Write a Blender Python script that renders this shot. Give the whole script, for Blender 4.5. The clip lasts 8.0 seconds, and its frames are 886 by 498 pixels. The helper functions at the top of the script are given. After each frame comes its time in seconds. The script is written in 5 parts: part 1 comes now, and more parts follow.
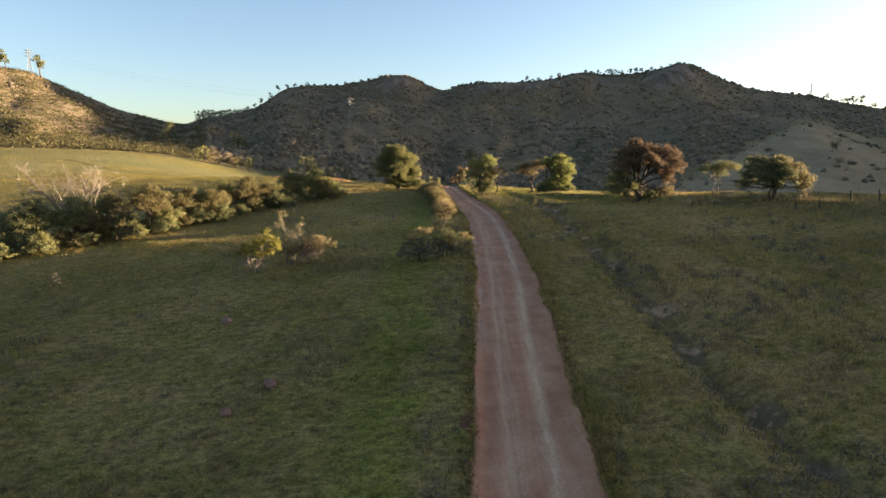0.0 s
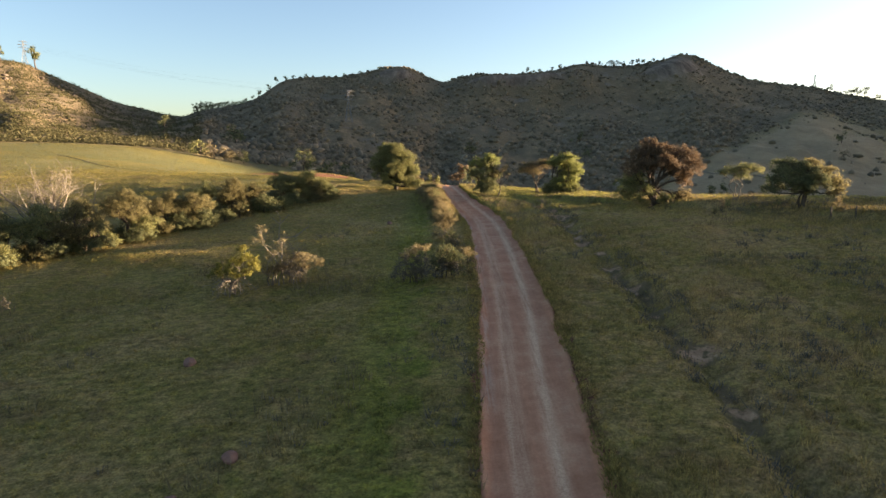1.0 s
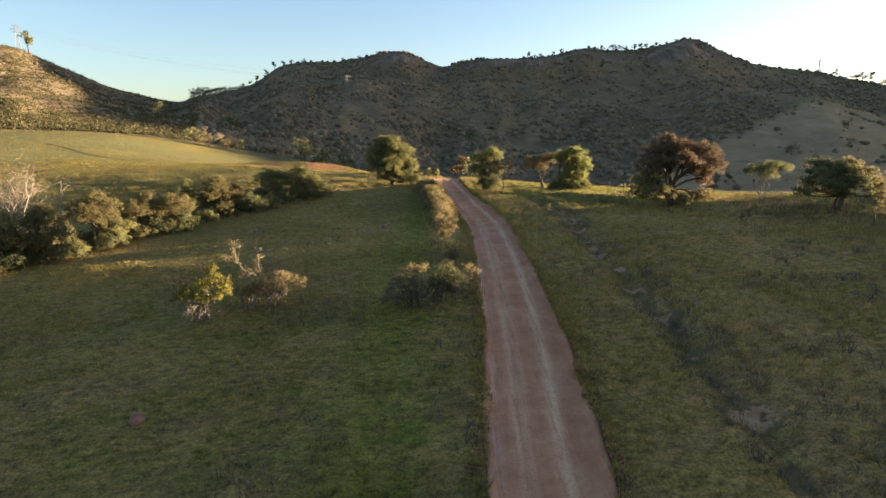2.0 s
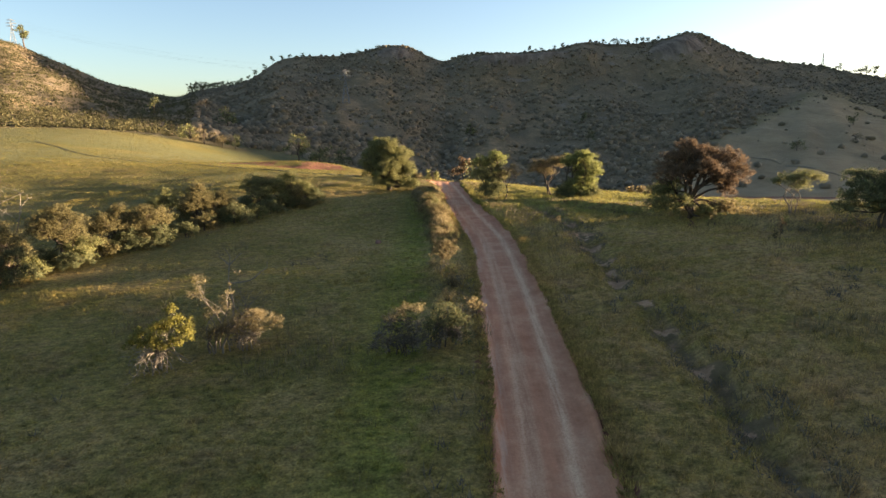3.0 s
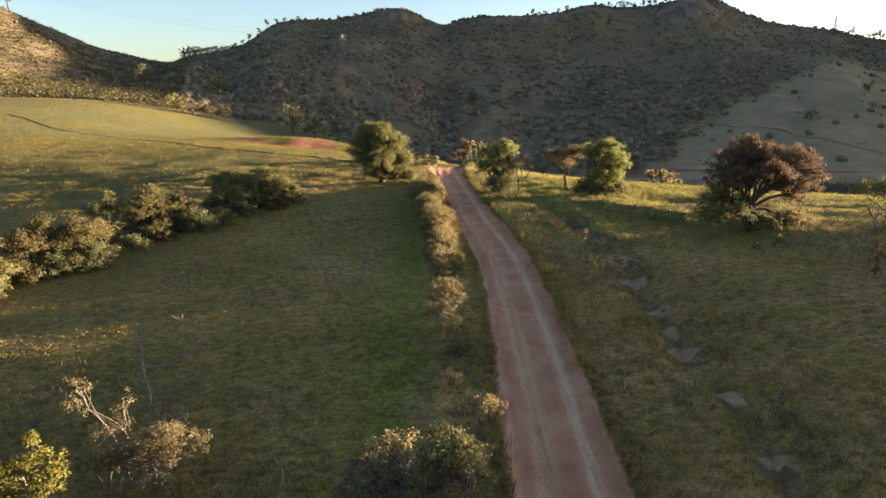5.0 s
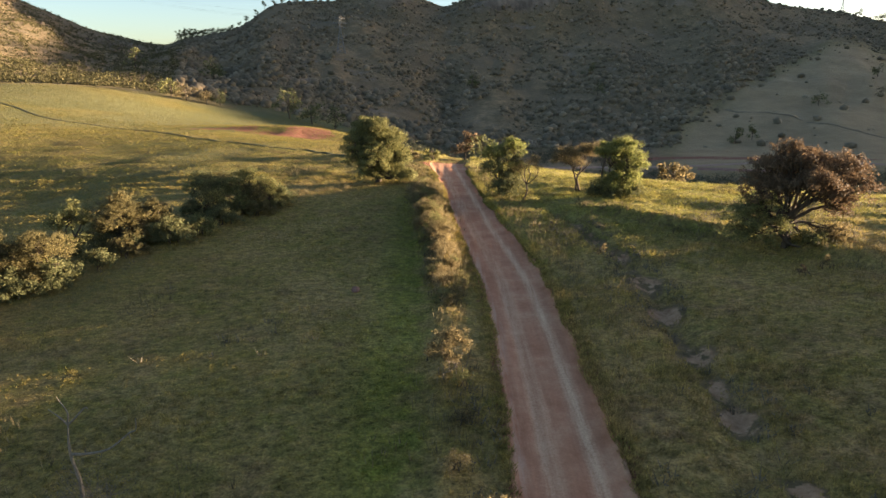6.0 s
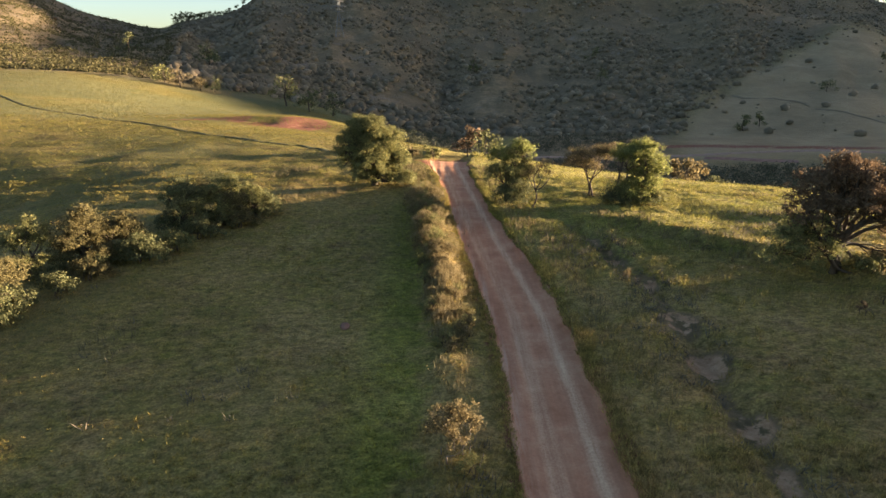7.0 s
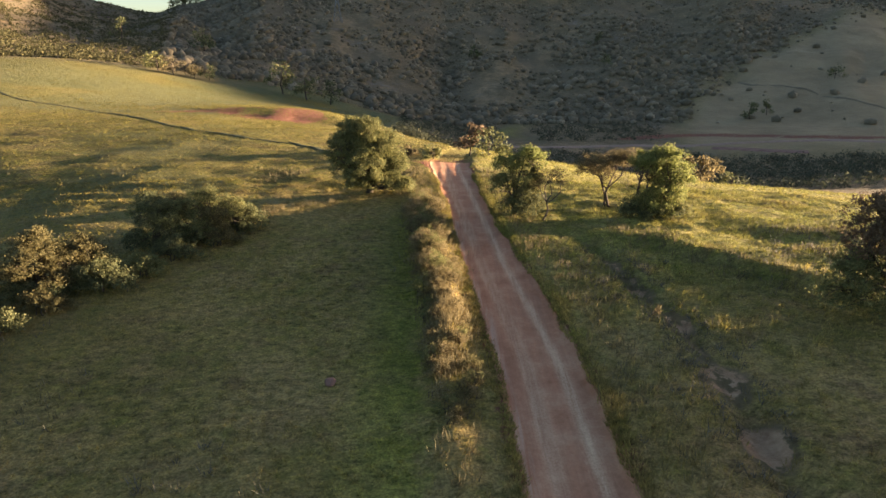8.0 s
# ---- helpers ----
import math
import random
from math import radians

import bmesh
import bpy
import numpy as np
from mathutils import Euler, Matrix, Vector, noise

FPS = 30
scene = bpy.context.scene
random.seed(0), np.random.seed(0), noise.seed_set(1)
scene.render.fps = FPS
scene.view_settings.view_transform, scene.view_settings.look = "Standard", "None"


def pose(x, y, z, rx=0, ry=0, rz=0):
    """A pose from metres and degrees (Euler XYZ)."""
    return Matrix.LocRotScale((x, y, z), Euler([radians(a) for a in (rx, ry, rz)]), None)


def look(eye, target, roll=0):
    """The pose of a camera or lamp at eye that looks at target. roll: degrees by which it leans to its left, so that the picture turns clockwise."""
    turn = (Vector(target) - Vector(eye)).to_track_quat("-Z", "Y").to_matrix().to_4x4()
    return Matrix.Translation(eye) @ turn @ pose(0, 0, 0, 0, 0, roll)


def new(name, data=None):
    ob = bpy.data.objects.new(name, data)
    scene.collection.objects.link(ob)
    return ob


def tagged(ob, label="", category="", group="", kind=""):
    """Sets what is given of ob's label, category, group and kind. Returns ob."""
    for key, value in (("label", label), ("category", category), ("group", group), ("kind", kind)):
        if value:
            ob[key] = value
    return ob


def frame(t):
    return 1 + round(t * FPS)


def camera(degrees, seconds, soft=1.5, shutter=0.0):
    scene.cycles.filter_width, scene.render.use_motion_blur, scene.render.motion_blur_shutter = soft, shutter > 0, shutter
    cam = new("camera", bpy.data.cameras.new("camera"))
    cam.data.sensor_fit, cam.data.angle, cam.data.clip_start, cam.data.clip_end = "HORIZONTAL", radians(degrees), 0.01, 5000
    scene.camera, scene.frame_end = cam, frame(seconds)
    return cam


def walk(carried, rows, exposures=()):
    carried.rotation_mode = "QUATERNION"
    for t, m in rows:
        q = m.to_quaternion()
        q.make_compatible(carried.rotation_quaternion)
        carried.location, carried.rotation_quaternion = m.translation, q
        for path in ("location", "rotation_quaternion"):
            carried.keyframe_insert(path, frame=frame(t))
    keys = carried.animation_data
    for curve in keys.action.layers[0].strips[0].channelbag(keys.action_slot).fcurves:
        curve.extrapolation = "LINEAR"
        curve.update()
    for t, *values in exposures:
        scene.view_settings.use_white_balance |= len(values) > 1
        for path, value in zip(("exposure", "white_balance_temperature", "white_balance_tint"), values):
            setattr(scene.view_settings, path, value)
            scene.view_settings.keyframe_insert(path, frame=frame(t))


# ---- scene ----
cam = camera(71.8, 8.0, soft=1.5, shutter=0.0)
METRES, EYE, TILT, LEAN, TURN = 50.0, 9.25, -8.0, 0.0, 0.0
ROWS = [
    (0.0, 0.0, 0.0, 0.0, 0.0, 0.0, 0.0),
    (0.5, 0.0005, 0.0602, 0.0204, 0.0, -0.01, 0.02),
    (1.0, 0.0008, 0.113, 0.0405, -0.0, -0.76, 0.03),
    (1.5, 0.0014, 0.1708, 0.0616, -0.0, -2.09, 0.04),
    (1.7, 0.0017, 0.1942, 0.0698, -0.0, -2.1, 0.05),
    (2.8, 0.003, 0.3226, 0.1152, 0.01, -2.32, 0.09),
    (3.0, 0.0032, 0.3462, 0.1234, 0.01, -2.63, 0.1),
    (3.5, 0.0028, 0.4057, 0.1438, 0.0, -3.43, 0.11),
    (4.0, 0.0027, 0.4653, 0.1642, 0.01, -4.21, 0.12),
    (4.5, 0.002, 0.5255, 0.1846, 0.01, -4.98, 0.1),
    (6.0, -0.0013, 0.7042, 0.2463, 0.03, -7.28, 0.07),
    (6.5, -0.0026, 0.7642, 0.2666, 0.04, -8.01, 0.05),
    (7.0, -0.0038, 0.824, 0.287, 0.06, -8.71, 0.07),
    (7.5, -0.0049, 0.8839, 0.3076, 0.06, -9.39, 0.07),
    (8.0, -0.0061, 0.9445, 0.328, 0.07, -10.07, 0.08),
]
EXPOSURE = ((0.0, 3.30, 7800, 20), (8.0, 3.34, 7800, 20))
walk(cam, [(t, pose(0, 0, EYE, TILT, LEAN, TURN) @ pose(METRES * x, METRES * y, METRES * z, 90 + pitch, roll, yaw)) for t, x, y, z, yaw, pitch, roll in ROWS], EXPOSURE)

# ---- evening light: low sun over the unseen hills on the right, clear sky ----
SUN_AZIMUTH, SUN_HEIGHT = 75.0, 4.6          # degrees clockwise from +y, and above the horizon
world = bpy.data.worlds.new("evening_sky")
scene.world = world
world.use_nodes = True
wn, wl = world.node_tree.nodes, world.node_tree.links
sky = wn.new("ShaderNodeTexSky")
sky.sky_type = "NISHITA"
sky.sun_disc = False
sky.sun_elevation, sky.sun_rotation = radians(SUN_HEIGHT), radians(SUN_AZIMUTH)
sky.altitude, sky.air_density, sky.dust_density, sky.ozone_density = 600.0, 0.88, 1.6, 2.3
wl.new(sky.outputs["Color"], wn["Background"].inputs["Color"])
wn["Background"].inputs["Strength"].default_value = 0.054
sun = new("sun", bpy.data.lights.new("sun", "SUN"))
sun.data.energy, sun.data.angle, sun.data.color = 3.6, radians(0.53), (1.0, 0.89, 0.70)
way = Vector((math.sin(radians(SUN_AZIMUTH)) * math.cos(radians(SUN_HEIGHT)), math.cos(radians(SUN_AZIMUTH)) * math.cos(radians(SUN_HEIGHT)), math.sin(radians(SUN_HEIGHT))))
sun.matrix_world = look(way * 300, (0, 0, 0))


# ---- the lie of the land, in metres ----
def curve(xs, ys):
    """A smooth line through knots, held level beyond its ends."""
    xs, ys = np.array(xs, float), np.array(ys, float)
    slope = np.gradient(ys, xs)

    def at(x):
        x = np.clip(x, xs[0], xs[-1])
        i = np.clip(np.searchsorted(xs, x, side="right") - 1, 0, len(xs) - 2)
        w = xs[i + 1] - xs[i]
        s = (x - xs[i]) / w
        return (ys[i] * (1 + 2 * s) * (1 - s) ** 2 + slope[i] * w * s * (1 - s) ** 2
                + ys[i + 1] * s * s * (3 - 2 * s) + slope[i + 1] * w * s * s * (s - 1))
    return at


def value_noise(x, y, seed=0.0):
    xi, yi = np.floor(x), np.floor(y)
    fx, fy = x - xi, y - yi
    fx, fy = fx * fx * (3 - 2 * fx), fy * fy * (3 - 2 * fy)

    def h(a, b):
        v = np.sin(a * 127.1 + b * 311.7 + seed * 74.7) * 43758.5453
        return v - np.floor(v)
    return (h(xi, yi) * (1 - fx) + h(xi + 1, yi) * fx) * (1 - fy) + (h(xi, yi + 1) * (1 - fx) + h(xi + 1, yi + 1) * fx) * fy


def fbm(x, y, size, octaves=3, seed=0.0):
    total, amp, norm = 0.0, 1.0, 0.0
    for k in range(octaves):
        total = total + amp * (value_noise(x / size, y / size, seed + k) - 0.5)
        norm, amp, size = norm + amp, amp * 0.5, size * 0.47
    return 2 * total / norm


def step(a, b, v):
    s = np.clip((v - a) / (b - a), 0, 1)
    return s * s * (3 - 2 * s)


ALONG = (-60, 0, 20, 40, 60, 80, 100, 120, 140, 170, 220, 300, 380)
LINES = (
    (-210, curve(ALONG, (-9, -7, -6, -4, -1, 2.5, 4.6, 6.0, 7.2, 9.0, 12, 16.5, 19))),
    (-150, curve(ALONG, (-9, -7, -6, -4, -1, 2, 4, 5, 5.8, 7.2, 9.5, 13, 14))),
    (-90, curve(ALONG, (-9, -6.5, -5, -3.5, -2.0, -0.6, 1.0, 2.5, 4.0, 5.2, 4.4, 1.5, 3))),
    (-30, curve(ALONG, (-9, -6, -4, -1.4, 0.6, 1.7, 3.4, 4.5, 4.9, 4.4, 1.5, -8, -14))),
    (4, curve(ALONG, (-7, -4, -1.8, 0.8, 2.35, 3.0, 4.0, 4.6, 4.0, 0.5, -8, -18, -21))),
    (30, curve(ALONG, (-4, -1, 0.6, 2.5, 4.2, 4.8, 4.15, 3.0, 0.7, -5.0, -14, -20, -21))),
    (150, curve(ALONG, (6, 5, 5, 4, 3, 0.5, -2, -5, -8, -11, -16, -20, -20))),
)
road_x = curve((-60, 0, 17, 27, 33, 42, 58, 70, 77, 84, 93, 105, 116, 122, 128, 150), (1.5, 2.6, 3.2, 3.75, 4.0, 4.5, 4.85, 5.0, 4.9, 4.4, 3.4, 2.3, 1.4, 0.9, 0.5, 3.0))
road_half = curve((0, 40, 70, 80, 92, 105, 116, 126, 150), (2.3, 2.2, 2.15, 2.25, 2.15, 2.0, 2.1, 2.5, 2.3))
gully_x = curve((10, 20, 30, 40, 50, 60, 70, 82, 92, 100), (14.2, 13.4, 12.6, 12.9, 12.7, 12.2, 13.0, 13.1, 12.3, 10.8))

# skyline of the hills: bearing x / y and rise z / y, from the valley's near side
SKY_U = (-0.831, -0.702, -0.666, -0.614, -0.562, -0.527, -0.483, -0.439, -0.407, -0.391, -0.347, -0.306, -0.283, -0.255, -0.215, -0.165, -0.12, -0.084, -0.048,
         -0.022, 0.002, 0.028, 0.059, 0.122, 0.176, 0.225, 0.256, 0.31, 0.341, 0.381, 0.404, 0.436, 0.473, 0.518, 0.582, 0.646, 0.708, 0.78, 0.85, 0.95, 1.1, 1.3, 1.8)
SKY_E = (0.1927, 0.1505, 0.147, 0.1252, 0.1033, 0.0883, 0.0751, 0.0644, 0.0626, 0.0689, 0.0759, 0.0848, 0.0972, 0.1147, 0.1226, 0.1226, 0.1296, 0.1374, 0.1348,
         0.1226, 0.1156, 0.1226, 0.1261, 0.127, 0.1331, 0.1435, 0.1401, 0.1418, 0.1479, 0.1565, 0.1505, 0.1366, 0.1217, 0.1139, 0.1068, 0.0954, 0.0857, 0.082, 0.08, 0.08, 0.07, 0.05, 0.03)
sky_rise = curve(SKY_U, SKY_E)
crest_y = curve((-1.5, -0.7, -0.5, -0.4, -0.25, 0.0, 0.3, 0.5, 0.7, 1.2), (600, 720, 820, 920, 900, 900, 930, 920, 880, 800))
foot_y = curve((-1.5, -0.75, -0.6, -0.36, -0.2, -0.05, 0.1, 0.3, 0.5, 0.8, 1.5), (200, 290, 320, 345, 370, 385, 395, 390, 370, 330, 300))


def near_land(x, y):
    xs = [line[0] for line in LINES]
    zs = np.array([line[1](y) for line in LINES])
    x = np.clip(x, xs[0], xs[-1])
    slopes = np.array([np.gradient(zs, xs, axis=0)])[0]
    z = np.zeros_like(x)
    for i in range(len(xs) - 1):
        w = xs[i + 1] - xs[i]
        s = (x - xs[i]) / w
        here = (s >= 0) & (s <= 1)
        v = (zs[i] * (1 + 2 * s) * (1 - s) ** 2 + slopes[i] * w * s * (1 - s) ** 2
             + zs[i + 1] * s * s * (3 - 2 * s) + slopes[i + 1] * w * s * s * (s - 1))
        z = np.where(here, v, z)
    return z


def uphill(x, y):
    """Bearing, and the share of the way from the foot of the hills to their crest."""
    u = x / np.maximum(y, 60.0)
    return u, (y - foot_y(u)) / (crest_y(u) - foot_y(u))


def terrace(x, y):
    """Signed distance past the low bank below the trees on the right."""
    return (x - 23.0) * 0.814 + (y - 86.9) * 0.581


def height(x, y, fine=True):
    x, y = np.asarray(x, float), np.asarray(y, float)
    z = near_land(x, y)
    u, s = uphill(x, y)
    yc = crest_y(u)
    top = EYE + sky_rise(u) * yc
    base = near_land(u * yc, yc)
    rise = np.clip(s, 0, 1)
    cliff = step(-0.02, 0.05, u) * (1 - step(0.36, 0.42, u))
    prof = 0.55 * rise ** 1.6 + 0.45 * rise
    prof = prof * (1 - 0.35 * cliff) + 0.35 * cliff * (0.62 * rise + 0.38 * step(0.70, 0.86, rise))
    over = np.clip(s - 1, 0, 3)
    hill = (top - base) * np.maximum(prof - 0.22 * over, 0.1 * prof)
    z = z + np.where(s > 0, hill, 0)
    slope = step(0.0, 0.25, s) * (1 - 0.85 * step(0.75, 1.0, s))
    z = z + slope * (9.0 * fbm(u * 900, y * 0.35, 60, 3, 3) + 5.0 * fbm(x, y, 42, 3, 5))
    # smooth grassy spur on the right of the valley
    z = z + 16 * np.exp(-(((u - 0.60) / 0.13) ** 2 + ((y - 560) / 150) ** 2))
    # hollow with a raw red face behind it at the end of the left meadow
    raw = y + 0.15 * (x + 42) + 5 * fbm(x, y, 11, 3, 71)
    z = z - 1.5 * np.exp(-(((x + 38) / 20) ** 2)) * step(160, 196, y) * (1 - step(199, 210, raw)) + 0.9 * np.exp(-(((x + 38) / 20) ** 2)) * step(199, 212, raw) * (1 - step(215, 240, y))
    # rounded rock domes under the crest
    z = z + 10 * np.exp(-(((u + 0.075) / 0.03) ** 2 + ((s - 0.88) / 0.07) ** 2)) + 9 * np.exp(-(((u - 0.12) / 0.09) ** 2 + ((s - 0.84) / 0.06) ** 2)) + 8 * np.exp(-(((u - 0.36) / 0.05) ** 2 + ((s - 0.85) / 0.08) ** 2))
    # unseen knoll and mountain, added to hold the evening sun off the lower land
    q, p = 0.966 * x + 0.259 * y, -0.259 * x + 0.966 * y
    z = z + (shade_knoll_top(p) + 0.15 * fbm(p, q, 30, 2, 8) - z) * np.exp(-((q - 230) / 45) ** 2) * step(-500, -300, p) * (1 - step(120, 150, p))
    z = z + (shade_mountain_top(p - 30) + 10 - z) * np.exp(-((q - 1150) / 80) ** 2) * step(60, 140, p) * (1 - step(850, 950, p))
    if fine:
        near = 1 - step(140, 260, y)
        d = x - road_x(y)
        half = road_half(y)
        off = np.abs(d) - half
        bed = near * (1 - step(-0.4, 0.5, off + 0.25 * fbm(x, y, 2.2, 2, 11)))
        wide = near * (1 - step(1.0, 6.0, np.abs(d) - half))
        z = z + near * (0.30 * fbm(x, y, 9, 3, 1) + 0.10 * fbm(x, y, 1.6, 2, 2)) * (1 - 0.6 * step(5, 9, -d) * (1 - step(100, 110, y))) * (1 - wide * 0.4) * (1 - 0.85 * bed)
        z = z - 0.28 * bed + 0.05 * bed * (fbm(x * 3, y * 0.3, 1.5, 2, 4)) - 0.04 * bed * (np.exp(-((d + 0.95) / 0.3) ** 2) + np.exp(-((d - 0.8) / 0.3) ** 2))
        # raised bank beside the road
        z = z + near * (0.20 + 0.50 * step(70, 84, y)) * (1 + 1.3 * fbm(x, y, 2.4, 2, 18)) * np.exp(-((d + half + 2.6) / 1.15) ** 2) * step(30, 50, y) * (1 - step(104, 116, y))
        # washed-out gully
        g = x - gully_x(y) - 0.7 * fbm(y, y * 0 + 3, 5, 2, 6)
        z = z - 0.8 * np.exp(-(g / 0.85) ** 2) * step(8, 22, y) * (1 - step(94, 104, y)) * (0.65 + 0.7 * fbm(x, y, 4, 2, 7))
        # cattle terraces across the lit slopes
        steps = step(84, 92, y) * (1 - step(150, 190, y))
        z = z + 0.16 * steps * (1 - wide) * fbm(x * 0.22 + y * 0.05, y + 0.1 * x, 1.5, 2, 10)
        # tussocks on the sunlit meadows
        z = z + (0.22 * step(6, 10, x) * step(70, 84, y) + 0.10 * step(6, 12, -d) * step(96, 106, y)) * (1 - step(125, 150, y)) * fbm(x, y, 1.9, 2, 12)
        # low bank under the trees
        b = terrace(x, y) + 0.9 * fbm(x, y, 6, 2, 9)
        z = z + step(12, 19, x) * (1 - step(60, 75, x)) * 0.8 * (step(-0.5, 0.4, b) - step(-14, 12, b)) * near
        # ditch along the hedge, and the cattle path over the left meadow
    return z


# crest lines of the two added shade-casting rises, out of view
shade_knoll_top = curve((-300, 40, 46, 48.2, 50, 53.3, 56, 59, 61.5, 63.5, 66, 70, 73, 77, 82, 88, 96, 108, 130), (28, 20.9, 20.7, 20.4, 19.8, 19.4, 20.7, 20.7, 19.9, 20.5, 20.2, 19.2, 18.4, 17.4, 15.2, 11, 7, 1, -6))
shade_mountain_top = curve((60, 110, 150, 173, 200, 242, 300, 400, 470, 560, 690, 800, 900, 1000), (18, 26, 60, 74, 77, 76, 86, 113, 130, 142, 178, 210, 222, 222))


def ground_z(x, y):
    return float(height(np.array([x]), np.array([y]))[0])


# ---- materials ----
def shader(name, rough=0.9, spec=0.2):
    m = bpy.data.materials.new(name)
    m.use_nodes = True
    b = m.node_tree.nodes["Principled BSDF"]
    b.inputs["Roughness"].default_value = rough
    b.inputs["Specular IOR Level"].default_value = spec
    return m, m.node_tree.nodes, m.node_tree.links, b


def noise_node(n, l, coord, scale, detail=4.0, rough=0.6, stretch=None):
    t = n.new("ShaderNodeTexNoise")
    t.inputs["Scale"].default_value, t.inputs["Detail"].default_value, t.inputs["Roughness"].default_value = scale, detail, rough
    if stretch:
        mp = n.new("ShaderNodeMapping")
        mp.inputs["Scale"].default_value = stretch
        l.new(coord, mp.inputs["Vector"])
        coord = mp.outputs["Vector"]
    l.new(coord, t.inputs["Vector"])
    return t.outputs["Fac"]


def ramp(n, l, fac, *stops):
    r = n.new("ShaderNodeValToRGB")
    while len(r.color_ramp.elements) < len(stops):
        r.color_ramp.elements.new(0.5)
    for e, (p, c) in zip(r.color_ramp.elements, stops):
        e.position, e.color = p, (*c, 1) if len(c) == 3 else (c[0], c[0], c[0], 1)
    l.new(fac, r.inputs["Fac"])
    return r.outputs["Color"]


def mix(n, l, fac, a, b, blend="MIX"):
    m = n.new("ShaderNodeMix")
    m.data_type, m.blend_type = "RGBA", blend
    for socket, v in ((m.inputs[0], fac), (m.inputs[6], a), (m.inputs[7], b)):
        if isinstance(v, (float, int)):
            socket.default_value = v
        elif isinstance(v, tuple):
            socket.default_value = (*v, 1)
        else:
            l.new(v, socket)
    return m.outputs[2]


def math_node(n, l, op, a, b=0.0):
    m = n.new("ShaderNodeMath")
    m.operation, m.use_clamp = op, True
    for socket, v in zip(m.inputs, (a, b)):
        if isinstance(v, (float, int)):
            socket.default_value = v
        else:
            l.new(v, socket)
    return m.outputs[0]


def bump(n, l, b, fac, strength, distance):
    bn = n.new("ShaderNodeBump")
    bn.inputs["Strength"].default_value, bn.inputs["Distance"].default_value = strength, distance
    l.new(fac, bn.inputs["Height"])
    l.new(bn.outputs["Normal"], b.inputs["Normal"])


def soften(n, l, b, own, upward):
    """Thin curved blades and leaves: shading follows the whole tuft more than each flat facet."""
    up = n.new("ShaderNodeVectorMath")
    up.operation = "MULTIPLY_ADD"
    l.new(n.new("ShaderNodeNewGeometry").outputs["Normal"], up.inputs[0])
    up.inputs[1].default_value = (own, own, own)
    out = n.new("ShaderNodeAttribute")
    out.attribute_name = "outward"
    mass = n.new("ShaderNodeVectorMath")
    mass.operation = "MULTIPLY_ADD"
    l.new(out.outputs["Vector"], mass.inputs[0])
    mass.inputs[1].default_value, mass.inputs[2].default_value = (0.45, 0.45, 0.45), (0, 0, upward)
    l.new(mass.outputs[0], up.inputs[2])
    even = n.new("ShaderNodeVectorMath")
    even.operation = "NORMALIZE"
    l.new(up.outputs[0], even.inputs[0])
    l.new(even.outputs[0], b.inputs["Normal"])


